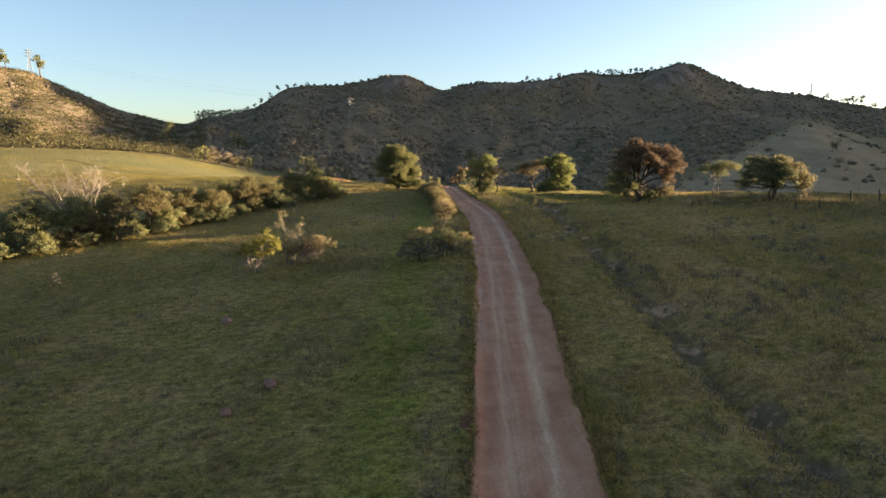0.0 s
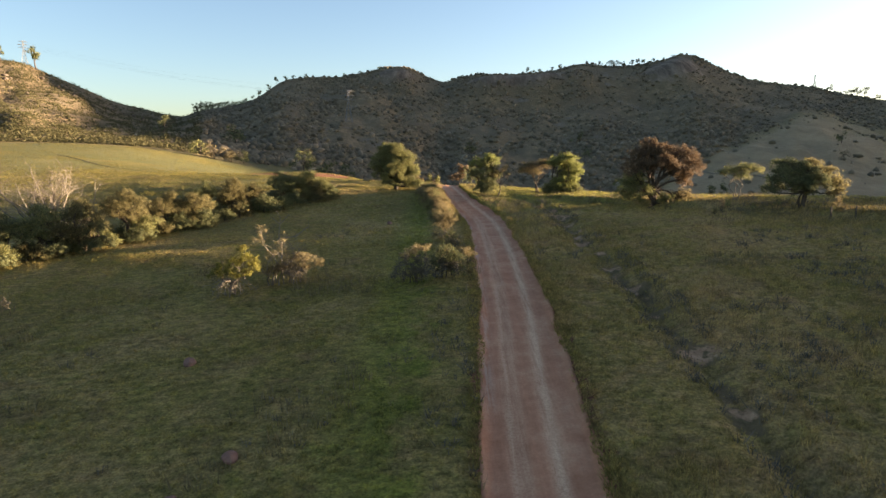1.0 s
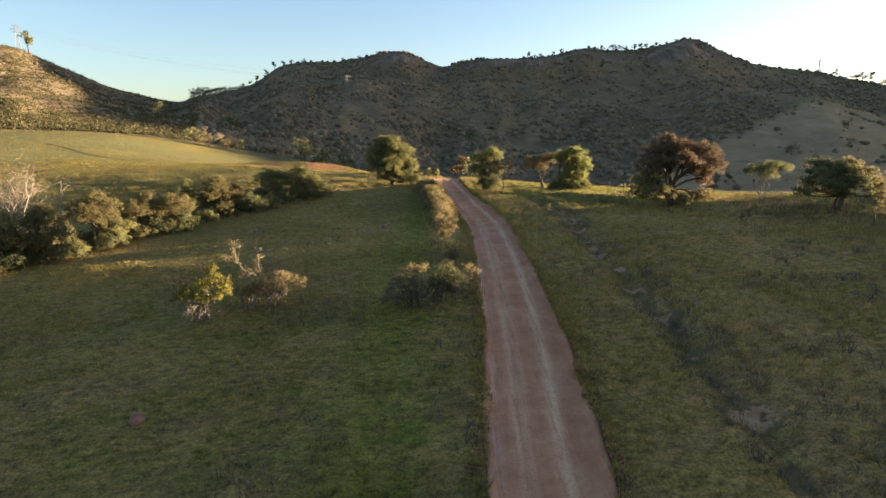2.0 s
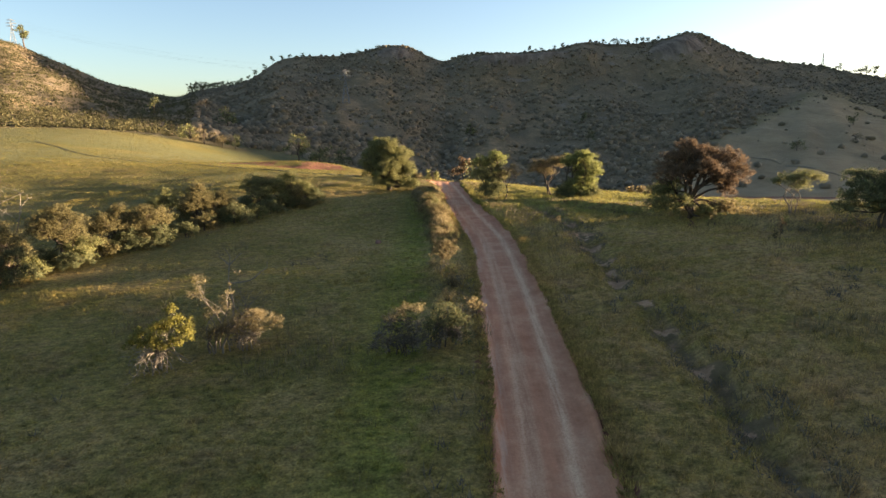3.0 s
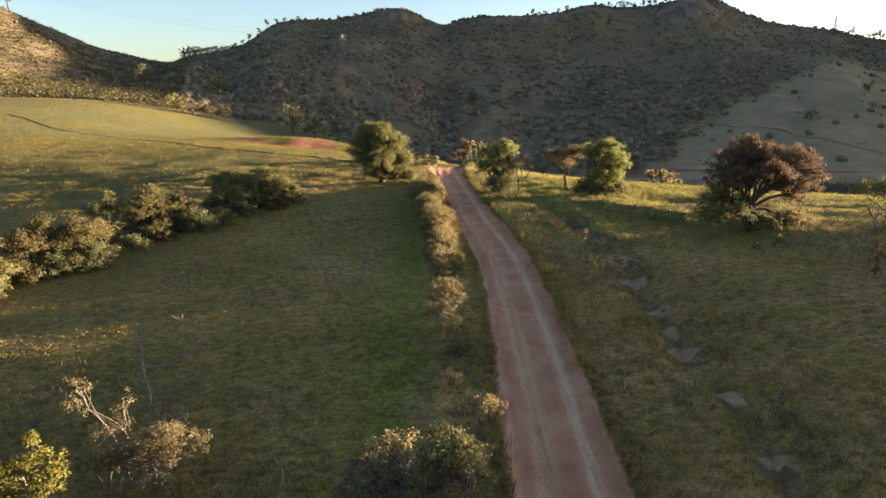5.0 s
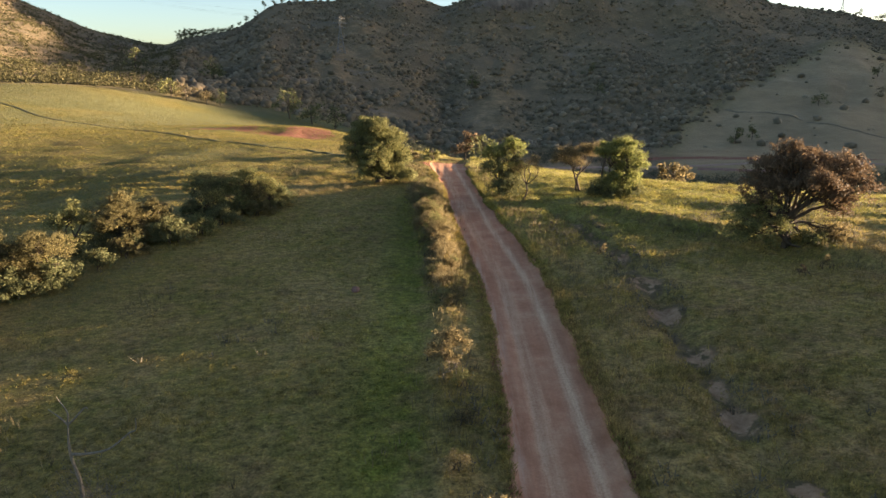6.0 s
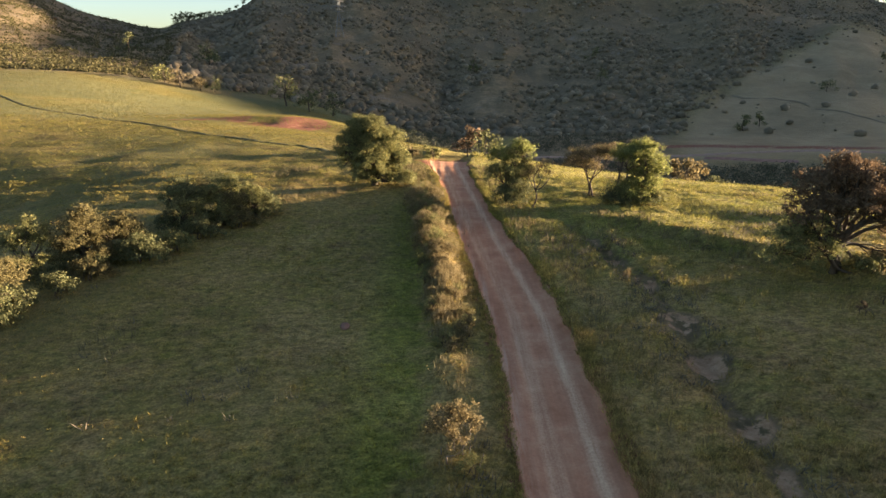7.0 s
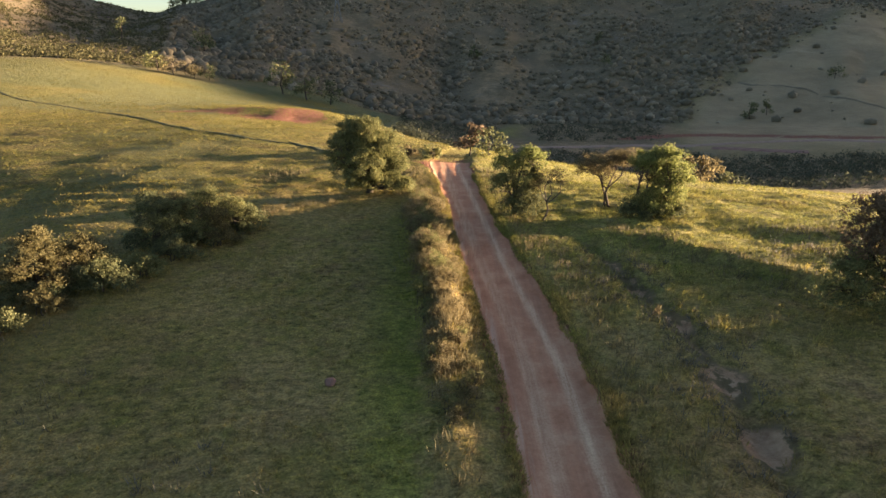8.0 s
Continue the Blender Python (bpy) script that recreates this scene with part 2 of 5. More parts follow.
def pasture_colour(n, l, at):
    """Grazed grass: fresh and dull green in drifts, straw-coloured tufts, bare brown specks."""
    large = noise_node(n, l, at, 0.09, 5, 0.62)
    middle = noise_node(n, l, at, 0.55, 5, 0.65)
    fine = noise_node(n, l, at, 7.5, 4, 0.65)
    c = ramp(n, l, large, (0.36, (0.180, 0.162, 0.072)), (0.5, (0.230, 0.202, 0.090)), (0.66, (0.300, 0.240, 0.136)))
    c = mix(n, l, ramp(n, l, middle, (0.45, (0.0,)), (0.72, (0.75,))), c, (0.295, 0.222, 0.135))
    c = mix(n, l, ramp(n, l, middle, (0.26, (0.65,)), (0.42, (0.0,))), c, (0.148, 0.166, 0.058))
    worn = noise_node(n, l, at, 0.38, 5, 0.72, (1.0, 1.25, 1.0))
    c = mix(n, l, ramp(n, l, worn, (0.53, (0.0,)), (0.66, (0.65,))), c, (0.185, 0.135, 0.092))
    c = mix(n, l, ramp(n, l, worn, (0.30, (0.6,)), (0.42, (0.0,))), c, (0.200, 0.215, 0.070))
    tuft = noise_node(n, l, at, 1.7, 4, 0.7, (1.0, 1.5, 1.0))
    c = mix(n, l, 1.0, c, ramp(n, l, tuft, (0.32, (0.46, 0.50, 0.44)), (0.5, (0.92, 0.94, 0.88)), (0.68, (1.36, 1.30, 1.10))), "MULTIPLY")
    c = mix(n, l, 1.0, c, ramp(n, l, fine, (0.32, (0.55,)), (0.68, (1.25,))), "MULTIPLY")
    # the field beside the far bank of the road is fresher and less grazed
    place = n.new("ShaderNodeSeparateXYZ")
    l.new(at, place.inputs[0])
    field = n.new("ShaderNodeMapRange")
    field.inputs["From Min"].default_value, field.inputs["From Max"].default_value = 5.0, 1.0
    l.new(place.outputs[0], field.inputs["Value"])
    # upper right slope: its sunlit yellow-olive is put into the colour
    lit_upper = n.new("ShaderNodeMapRange")
    lit_upper.inputs["From Min"].default_value, lit_upper.inputs["From Max"].default_value = 72.0, 92.0
    l.new(place.outputs[1], lit_upper.inputs["Value"])
    c = mix(n, l, field.outputs[0], mix(n, l, 1.0, c, mix(n, l, lit_upper.outputs[0], (1.66, 1.30, 1.06), (1.26, 1.26, 0.84)), "MULTIPLY"), mix(n, l, 1.0, c, (1.36, 1.16, 0.86), "MULTIPLY"))
    # the turf on the meadow past the hedge is darker as a whole
    past = n.new("ShaderNodeMapRange")
    past.inputs["From Min"].default_value, past.inputs["From Max"].default_value = 98.0, 122.0
    l.new(place.outputs[1], past.inputs["Value"])
    c = mix(n, l, math_node(n, l, "MULTIPLY", field.outputs[0], past.outputs[0]), c, mix(n, l, 1.0, c, (0.60, 0.66, 0.58), "MULTIPLY"))
    # a strip of fresh grass with the road bank's shadow painted into it
    sway = n.new("ShaderNodeMath")
    sway.operation = "MULTIPLY_ADD"
    l.new(middle, sway.inputs[0])
    sway.inputs[1].default_value = 6.0
    l.new(place.outputs[0], sway.inputs[2])
    inner, outer = n.new("ShaderNodeMapRange"), n.new("ShaderNodeMapRange")
    for r, a, b in ((inner, -2.6, -0.4), (outer, 2.4, 1.0)):
        r.inputs["From Min"].default_value, r.inputs["From Max"].default_value = a, b
        l.new(sway.outputs[0], r.inputs["Value"])
    lush_shade = math_node(n, l, "MULTIPLY", math_node(n, l, "MULTIPLY", inner.outputs[0], outer.outputs[0]), math_node(n, l, "SUBTRACT", 1.0, past.outputs[0]))
    c = mix(n, l, lush_shade, c, mix(n, l, 1.0, c, (0.84, 1.03, 0.72), "MULTIPLY"))
    both = n.new("ShaderNodeMath")
    both.operation = "ADD"
    l.new(tuft, both.inputs[0])
    l.new(fine, both.inputs[1])
    return c, both.outputs[0]


def ground_material():
    m, n, l, b = shader("pasture", 0.95, 0.1)
    at = n.new("ShaderNodeTexCoord").outputs["Object"]
    cover = n.new("ShaderNodeAttribute")
    cover.attribute_name = "cover"
    parts = n.new("ShaderNodeSeparateColor")
    l.new(cover.outputs["Color"], parts.inputs["Color"])
    scrub, bare, dry = parts.outputs
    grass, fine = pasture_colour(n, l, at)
    straw = ramp(n, l, noise_node(n, l, at, 0.25, 5, 0.7), (0.35, (0.100, 0.106, 0.042)), (0.62, (0.152, 0.148, 0.058)))
    c = mix(n, l, dry, grass, straw)
    c = mix(n, l, math_node(n, l, "MULTIPLY", dry, 0.5), c, ramp(n, l, noise_node(n, l, at, 0.03, 5, 0.6), (0.35, (0.096, 0.098, 0.042)), (0.65, (0.165, 0.145, 0.066))))
    # hill scrub: dark bushes, tawny grass between, grey rock ledges
    blot = noise_node(n, l, at, 0.06, 7, 0.74)
    speck = noise_node(n, l, at, 0.30, 5, 0.75)
    hill = ramp(n, l, blot, (0.36, (0.150, 0.108, 0.060)), (0.5, (0.230, 0.160, 0.090)), (0.64, (0.32, 0.215, 0.120)))
    hill = mix(n, l, ramp(n, l, speck, (0.44, (0.0,)), (0.60, (0.7,))), hill, (0.105, 0.090, 0.050))
    fold = noise_node(n, l, at, 0.013, 6, 0.68, (1.0, 0.6, 1.0))
    hill = mix(n, l, ramp(n, l, fold, (0.46, (0.0,)), (0.60, (0.7,))), hill, (0.140, 0.108, 0.068))
    ledge = noise_node(n, l, at, 0.030, 6, 0.7, (0.8, 1.0, 1.8))
    hill = mix(n, l, ramp(n, l, ledge, (0.60, (0.0,)), (0.68, (0.75,))), hill, ramp(n, l, speck, (0.35, (0.13, 0.105, 0.085)), (0.6, (0.27, 0.22, 0.175))))
    slope = n.new("ShaderNodeAttribute")
    slope.attribute_name = "spur"
    c = mix(n, l, slope.outputs["Fac"], c, ramp(n, l, noise_node(n, l, at, 0.04, 6, 0.68), (0.35, (0.250, 0.182, 0.104)), (0.65, (0.375, 0.275, 0.158))))
    c = mix(n, l, scrub, c, hill)
    face = n.new("ShaderNodeAttribute")
    face.attribute_name = "rock"
    streaks = noise_node(n, l, at, 0.10, 5, 0.7, (1, 0.3, 0.10))
    stone = ramp(n, l, streaks, (0.35, (0.090, 0.066, 0.046)), (0.5, (0.180, 0.132, 0.092)), (0.66, (0.29, 0.215, 0.150)))
    c = mix(n, l, ramp(n, l, math_node(n, l, "ADD", face.outputs["Fac"], ramp(n, l, blot, (0.3, (0.0,)), (0.7, (0.5,)))), (0.6, (0.0,)), (0.85, (1.0,))), c, stone)
    soil = ramp(n, l, noise_node(n, l, at, 0.8, 5, 0.7), (0.35, (0.17, 0.068, 0.044)), (0.6, (0.25, 0.108, 0.070)), (0.75, (0.31, 0.155, 0.104)))
    edge = math_node(n, l, "ADD", bare, ramp(n, l, noise_node(n, l, at, 1.1, 4, 0.7), (0.3, (0.0,)), (0.7, (0.6,))))
    c = mix(n, l, ramp(n, l, edge, (0.72, (0.0,)), (0.92, (1.0,))), c, soil)
    wash = n.new("ShaderNodeAttribute")
    wash.attribute_name = "wash"
    # brown gully soil, its colour darkened to stand for the trench's shade
    shaded_soil = ramp(n, l, noise_node(n, l, at, 1.1, 5, 0.7), (0.35, (0.14, 0.100, 0.052)), (0.65, (0.26, 0.170, 0.096)))
    c = mix(n, l, ramp(n, l, math_node(n, l, "MULTIPLY", wash.outputs["Fac"], ramp(n, l, noise_node(n, l, at, 0.7, 4, 0.7), (0.3, (0.5,)), (0.6, (1.0,)))), (0.24, (0.0,)), (0.38, (0.9,))), c, shaded_soil)
    clay = ramp(n, l, noise_node(n, l, at, 1.4, 5, 0.7), (0.35, (0.36, 0.195, 0.108)), (0.55, (0.52, 0.30, 0.172)), (0.70, (0.63, 0.395, 0.235)))
    c = mix(n, l, ramp(n, l, math_node(n, l, "MULTIPLY", wash.outputs["Fac"], ramp(n, l, noise_node(n, l, at, 0.55, 4, 0.65), (0.40, (0.4,)), (0.54, (1.0,)))), (0.44, (0.0,)), (0.58, (1.0,))), c, clay)
    l.new(c, b.inputs["Base Color"])
    bump(n, l, b, fine, 0.9, 0.3)
    return m


def dirt_material():
    """Red laterite packed hard, two pale wheel tracks, loose grit at the sides."""
    m, n, l, b = shader("red_dirt", 0.93, 0.15)
    at = n.new("ShaderNodeTexCoord").outputs["Object"]
    across = n.new("ShaderNodeAttribute")
    across.attribute_name = "across"
    wob = noise_node(n, l, at, 0.5, 4, 0.7)
    parts = n.new("ShaderNodeSeparateColor")
    l.new(across.outputs["Color"], parts.inputs["Color"])
    streak = noise_node(n, l, at, 1.6, 5, 0.7, (2.6, 0.16, 1))
    grit = noise_node(n, l, at, 9.0, 4, 0.7)
    c = ramp(n, l, wob, (0.32, (0.44, 0.175, 0.094)), (0.5, (0.54, 0.235, 0.130)), (0.68, (0.63, 0.320, 0.185)))
    c = mix(n, l, 0.45, c, ramp(n, l, streak, (0.3, (0.6,)), (0.7, (1.0,))), "MULTIPLY")
    track = math_node(n, l, "MULTIPLY", parts.outputs[0], math_node(n, l, "MULTIPLY", ramp(n, l, streak, (0.34, (0.25,)), (0.56, (1.0,))), ramp(n, l, grit, (0.36, (0.55,)), (0.56, (1.0,)))))
    c = mix(n, l, track, c, (0.74, 0.48, 0.295))
    c = mix(n, l, math_node(n, l, "MULTIPLY", parts.outputs[1], ramp(n, l, streak, (0.42, (0.0,)), (0.6, (0.6,)))), c, (0.50, 0.37, 0.27))
    c = mix(n, l, 0.4, c, ramp(n, l, grit, (0.3, (0.55,)), (0.7, (1.0,))), "MULTIPLY")
    l.new(c, b.inputs["Base Color"])
    bump(n, l, b, grit, 0.5, 0.04)
    return m


def leaf_material(name, dark, light, lit=None, glow=0.5, soft=0.25):
    """Leaves that let some light through, each a little different."""
    m, n, l, b = shader(name, 0.7, 0.08)
    each = n.new("ShaderNodeNewGeometry").outputs["Random Per Island"]
    at = n.new("ShaderNodeTexCoord").outputs["Object"]
    c = ramp(n, l, each, (0.0, dark), (0.8, light), (1.0, lit or light))
    c = mix(n, l, 0.5, c, ramp(n, l, noise_node(n, l, at, 0.9, 3), (0.3, (0.45,)), (0.7, (1.0,))), "MULTIPLY")
    l.new(c, b.inputs["Base Color"])
    tr = n.new("ShaderNodeBsdfTranslucent")
    l.new(c, tr.inputs["Color"])
    if soft:
        soften(n, l, b, 1 - soft, soft)
    mx = n.new("ShaderNodeMixShader")
    mx.inputs["Fac"].default_value = glow
    l.new(b.outputs[0], mx.inputs[1])
    l.new(tr.outputs[0], mx.inputs[2])
    l.new(mx.outputs[0], n["Material Output"].inputs["Surface"])
    return m


def bark_material(name, dark, light):
    m, n, l, b = shader(name, 0.9, 0.15)
    at = n.new("ShaderNodeTexCoord").outputs["Object"]
    f = noise_node(n, l, at, 6.0, 5, 0.7, (1, 1, 0.25))
    l.new(ramp(n, l, f, (0.3, dark), (0.7, light)), b.inputs["Base Color"])
    bump(n, l, b, f, 0.6, 0.03)
    return m


def grass_material(name, tall=False):
    m, n, l, b = shader(name, 0.75, 0.15)
    at = n.new("ShaderNodeTexCoord").outputs["Object"]
    each = n.new("ShaderNodeNewGeometry").outputs["Random Per Island"]
    if tall:
        c = ramp(n, l, each, (0.0, (0.10, 0.080, 0.040)), (0.6, (0.200, 0.150, 0.070)), (1.0, (0.29, 0.22, 0.11)))
    else:
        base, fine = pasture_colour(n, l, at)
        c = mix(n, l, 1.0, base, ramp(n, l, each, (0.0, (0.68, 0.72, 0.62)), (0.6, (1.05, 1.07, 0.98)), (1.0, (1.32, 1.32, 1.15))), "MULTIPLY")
    l.new(c, b.inputs["Base Color"])
    tr = n.new("ShaderNodeBsdfTranslucent")
    l.new(c, tr.inputs["Color"])
    mx = n.new("ShaderNodeMixShader")
    mx.inputs["Fac"].default_value = 0.3
    soften(n, l, b, *((0.7, 0.35) if tall else (0.6, 0.45)))
    l.new(b.outputs[0], mx.inputs[1])
    l.new(tr.outputs[0], mx.inputs[2])
    l.new(mx.outputs[0], n["Material Output"].inputs["Surface"])
    return m


def rock_material(name, dark, light):
    m, n, l, b = shader(name, 0.9, 0.15)
    at = n.new("ShaderNodeTexCoord").outputs["Object"]
    f = noise_node(n, l, at, 0.35, 6, 0.7)
    l.new(ramp(n, l, f, (0.3, dark), (0.7, light)), b.inputs["Base Color"])
    bump(n, l, b, f, 0.7, 0.3)
    return m


def metal_material():
    m, n, l, b = shader("galvanised_steel", 0.55, 0.4)
    at = n.new("ShaderNodeTexCoord").outputs["Object"]
    b.inputs["Metallic"].default_value = 0.25
    l.new(ramp(n, l, noise_node(n, l, at, 0.6, 3), (0.3, (0.15, 0.145, 0.135)), (0.7, (0.24, 0.235, 0.22))), b.inputs["Base Color"])
    return m


GROUND, DIRT = ground_material(), dirt_material()
GRASS, STRAW = grass_material("grass_blades"), grass_material("dry_grass", True)
OLIVE = leaf_material("olive_leaves", (0.127, 0.132, 0.052), (0.247, 0.230, 0.089), (0.331, 0.287, 0.115), 0.35)
# own colour of dark trees; also paints shade low in hedge and roadside crowns
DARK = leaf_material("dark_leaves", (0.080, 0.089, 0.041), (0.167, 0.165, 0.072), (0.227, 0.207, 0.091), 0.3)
FRESH = leaf_material("fresh_leaves", (0.140, 0.157, 0.048), (0.272, 0.278, 0.091), (0.354, 0.336, 0.133))
YELLOW = leaf_material("yellow_leaves", (0.135, 0.125, 0.032), (0.27, 0.235, 0.058), (0.35, 0.295, 0.080))
RUST = leaf_material("rust_leaves", (0.125, 0.085, 0.050), (0.205, 0.132, 0.076), (0.26, 0.165, 0.095), 0.3)
TAN = leaf_material("tan_leaves", (0.104, 0.083, 0.042), (0.221, 0.169, 0.083), (0.325, 0.247, 0.130))
PLUME = leaf_material("pale_plumes", (0.180, 0.138, 0.066), (0.348, 0.270, 0.138), (0.456, 0.360, 0.204))
HEDGE_LEAF = leaf_material("hedge_leaves", (0.100, 0.086, 0.039), (0.215, 0.177, 0.077), (0.300, 0.244, 0.110))
SCRUB = leaf_material("scrub_leaves", (0.166, 0.133, 0.084), (0.319, 0.242, 0.152), (0.399, 0.307, 0.196), 0.3, 0.42)
BROOM = leaf_material("broom_leaves", (0.071, 0.066, 0.030), (0.140, 0.121, 0.055), (0.190, 0.159, 0.074), 0.35, 0.35)
THICKET = leaf_material("thicket_leaves", (0.062, 0.066, 0.037), (0.123, 0.123, 0.072), (0.165, 0.158, 0.097), 0.3, 0.5)
WEED = leaf_material("dead_weeds", (0.095, 0.080, 0.056), (0.185, 0.152, 0.108), (0.260, 0.210, 0.150), 0.2)
BARK = bark_material("brown_bark", (0.045, 0.033, 0.024), (0.12, 0.09, 0.065))
BLEACHED = bark_material("sun_bleached_wood", (0.12, 0.095, 0.07), (0.29, 0.235, 0.175))
PALE_BARK = bark_material("bleached_wood", (0.10, 0.08, 0.06), (0.24, 0.19, 0.145))
TURF = rock_material("trodden_turf", (0.035, 0.042, 0.018), (0.075, 0.072, 0.034))
CLAY = rock_material("red_clay", (0.15, 0.075, 0.055), (0.27, 0.15, 0.115))
ROCK = rock_material("grey_rock", (0.06, 0.048, 0.038), (0.17, 0.125, 0.092))
WORN = rock_material("worn_track", (0.13, 0.098, 0.058), (0.22, 0.165, 0.10))
PALE_CLAY = rock_material("pale_clay", (0.22, 0.14, 0.10), (0.34, 0.23, 0.165))
STEEL = metal_material()


# ---- mesh helpers ----
def mesh(name, verts, faces, material, smooth=False):
    """A mesh from arrays: faces is an (n, 3) or (n, 4) array, or a list of them."""
    verts = np.asarray(verts, np.float32)
    groups = faces if isinstance(faces, list) else [faces]
    groups = [np.asarray(g, np.int32) for g in groups if len(g)]
    me = bpy.data.meshes.new(name)
    me.vertices.add(len(verts))
    me.vertices.foreach_set("co", verts.ravel())
    sizes = np.concatenate([np.full(len(g), g.shape[1], np.int32) for g in groups])
    me.loops.add(int(sizes.sum()))
    me.polygons.add(len(sizes))
    me.loops.foreach_set("vertex_index", np.concatenate([g.ravel() for g in groups]))
    me.polygons.foreach_set("loop_start", np.concatenate(([0], np.cumsum(sizes)[:-1])).astype(np.int32))
    if smooth:
        me.polygons.foreach_set("use_smooth", np.ones(len(sizes), bool))
    me.materials.append(material)
    me.update(calc_edges=True)
    return me


def part(name, me, parent, label=""):
    ob = new(name, me)
    ob.parent = parent
    return tagged(ob, label)


def thing(name, x, y, z, label, category, group=""):
    ob = new(name)
    ob.location = (x, y, z)
    ob.empty_display_size = 0.2
    return tagged(ob, label, category, group)


def sheet(nu, nv):
    i = np.arange((nu - 1) * (nv - 1))
    r, c = i // (nu - 1), i % (nu - 1)
    a = r * nu + c
    return np.stack([a, a + 1, a + nu + 1, a + nu], 1)


def spread(start, stop, first, growth, cap):
    out, v, s = [], start, first
    while v < stop:
        s = min(s * growth, cap if v < 900 else 120)
        v += s
        out.append(v)
    return out


def flag(me, name, values):
    at = me.color_attributes.new(name, "FLOAT_COLOR", "POINT")
    at.data.foreach_set("color", np.asarray(values, np.float32).ravel())


# ---- ground, one sheet out to the hills and beyond ----
# bare sandy patches along the gully: y, offset, half width, half length
BARE = ((24, 0.3, 0.6, 1.0), (29.5, -0.2, 0.5, 1.0), (35.2, 0, 0.95, 1.0), (41, 0.4, 0.8, 0.7), (46.2, 0.2, 0.7, 0.7), (50.7, -0.1, 0.7, 0.9), (55, 0.1, 0.4, 1.0), (59.7, 0, 0.7, 1.2), (65.5, 0.1, 0.7, 1.3), (71, 0, 0.85, 1.8), (75.6, -0.1, 0.85, 1.7), (82, 0, 0.55, 1.5), (87.5, 0.1, 0.5, 1.5), (92, 0, 0.4, 1.4))


def washed(x, y):
    g = x - gully_x(y) - 0.7 * fbm(y, y * 0 + 3, 5, 2, 6)
    w = (0.40 + 0.45 * fbm(x, y, 2.4, 2, 74)) * np.exp(-(g / 0.8) ** 2) * step(8, 22, y) * (1 - step(94, 104, y))
    for gy, off, wide, along in BARE:
        w = np.maximum(w, np.exp(-(((g - off) / (1.5 * wide)) ** 2 + ((y - gy) / along) ** 2)))
    return w


def build_ground():
    xs = list(np.arange(-12, 22, 0.5))
    xs = [-v for v in reversed(spread(12, 2600, 0.5, 1.045, 8.5))] + xs + spread(xs[-1], 2600, 0.5, 1.045, 8.5)
    ys = list(np.arange(10, 118, 0.5))
    ys = [10 - v for v in reversed(spread(0, 400, 0.6, 1.2, 40))] + ys + spread(ys[-1], 3000, 0.5, 1.03, 8.0)
    X, Y = np.meshgrid(np.array(xs), np.array(ys))
    x, y = X.ravel(), Y.ravel()
    z = height(x, y)
    d = np.abs(x - road_x(y)) - road_half(y)
    z -= 0.22 * (1 - step(-0.5, 0.25, d)) * (1 - step(130, 134, y))
    me = mesh("ground", np.stack([x, y, z], 1), sheet(len(xs), len(ys)), GROUND, True)
    u, s = uphill(x, y)
    patch = fbm(x, y, 80, 3, 21)
    spur = step(0.30, 0.36, u - 0.5 * step(-0.05, 0.6, s) * 0.5) * (1 - step(0.42, 0.62, s + 0.25 * patch)) * step(250, 330, y)
    scrub = step(-0.03, 0.04, s + 0.05 * patch) * (1 - 0.9 * spur)
    scrub = np.maximum(scrub, step(0, 0.3, patch + 0.45) * step(150, 190, y) * step(-0.1, 0.0, u) * (1 - 0.8 * spur))
    scrub = scrub * (1 - 0.9 * np.exp(-(((x - 36 - 6 * np.sin(y / 12)) / 7) ** 2 + ((y - 365) / 24) ** 2)))
    wash = washed(x, y)
    bare = 0.8 * (1 - step(0.0, 0.9, d + 0.35 * fbm(x, y, 2.0, 2, 73))) * (1 - step(120, 150, y))
    bare = np.maximum(bare, (0.85 + 1.8 * fbm(x, y, 9, 3, 72)) * np.exp(-((x + 38) / 21) ** 4 - ((y + 0.15 * (x + 42) + 5 * fbm(x, y, 11, 3, 71) - 205) / 8.5) ** 2))
    bare = np.maximum(bare, 0.8 * np.exp(-(((x + 62) / 14) ** 2 + ((y - 205 - 0.3 * (x + 62)) / 3.5) ** 2)))
    bare = np.maximum(bare, step(70, 90, x) * (1 - step(180, 230, x)) * np.exp(-((y - 335 + 10 * np.sin(x / 25)) / 6) ** 2))
    bare = np.maximum(bare, (1 - step(1.5, 3.0, np.abs(x - 0.5 + (y - 124) * 0.45))) * step(121, 124, y) * (1 - step(128, 133, y)))
    dry = step(0.15, 0.9, fbm(x, y, 30, 3, 31) + 0.8 * step(140, 260, y) * step(-0.02, 0.1, -u)) * (1 - step(0.2, 0.5, s))
    flag(me, "spur", np.stack([spur, spur, spur, np.ones_like(x)], 1))
    flag(me, "cover", np.stack([scrub, np.clip(bare, 0, 1), dry, np.ones_like(x)], 1))
    rock = np.exp(-(((u + 0.075) / 0.035) ** 2 + ((s - 0.90) / 0.08) ** 2)) + np.exp(-(((u - 0.12) / 0.10) ** 2 + ((s - 0.86) / 0.07) ** 2)) + 0.9 * np.exp(-(((u - 0.36) / 0.06) ** 2 + ((s - 0.88) / 0.11) ** 2))
    flag(me, "rock", np.stack([rock, rock, rock, np.ones_like(x)], 1))
    flag(me, "wash", np.stack([wash, wash, wash, np.ones_like(x)], 1))
    tagged(new("ground", me), "green pasture rising to scrub-covered hills", "ground", kind="structure")


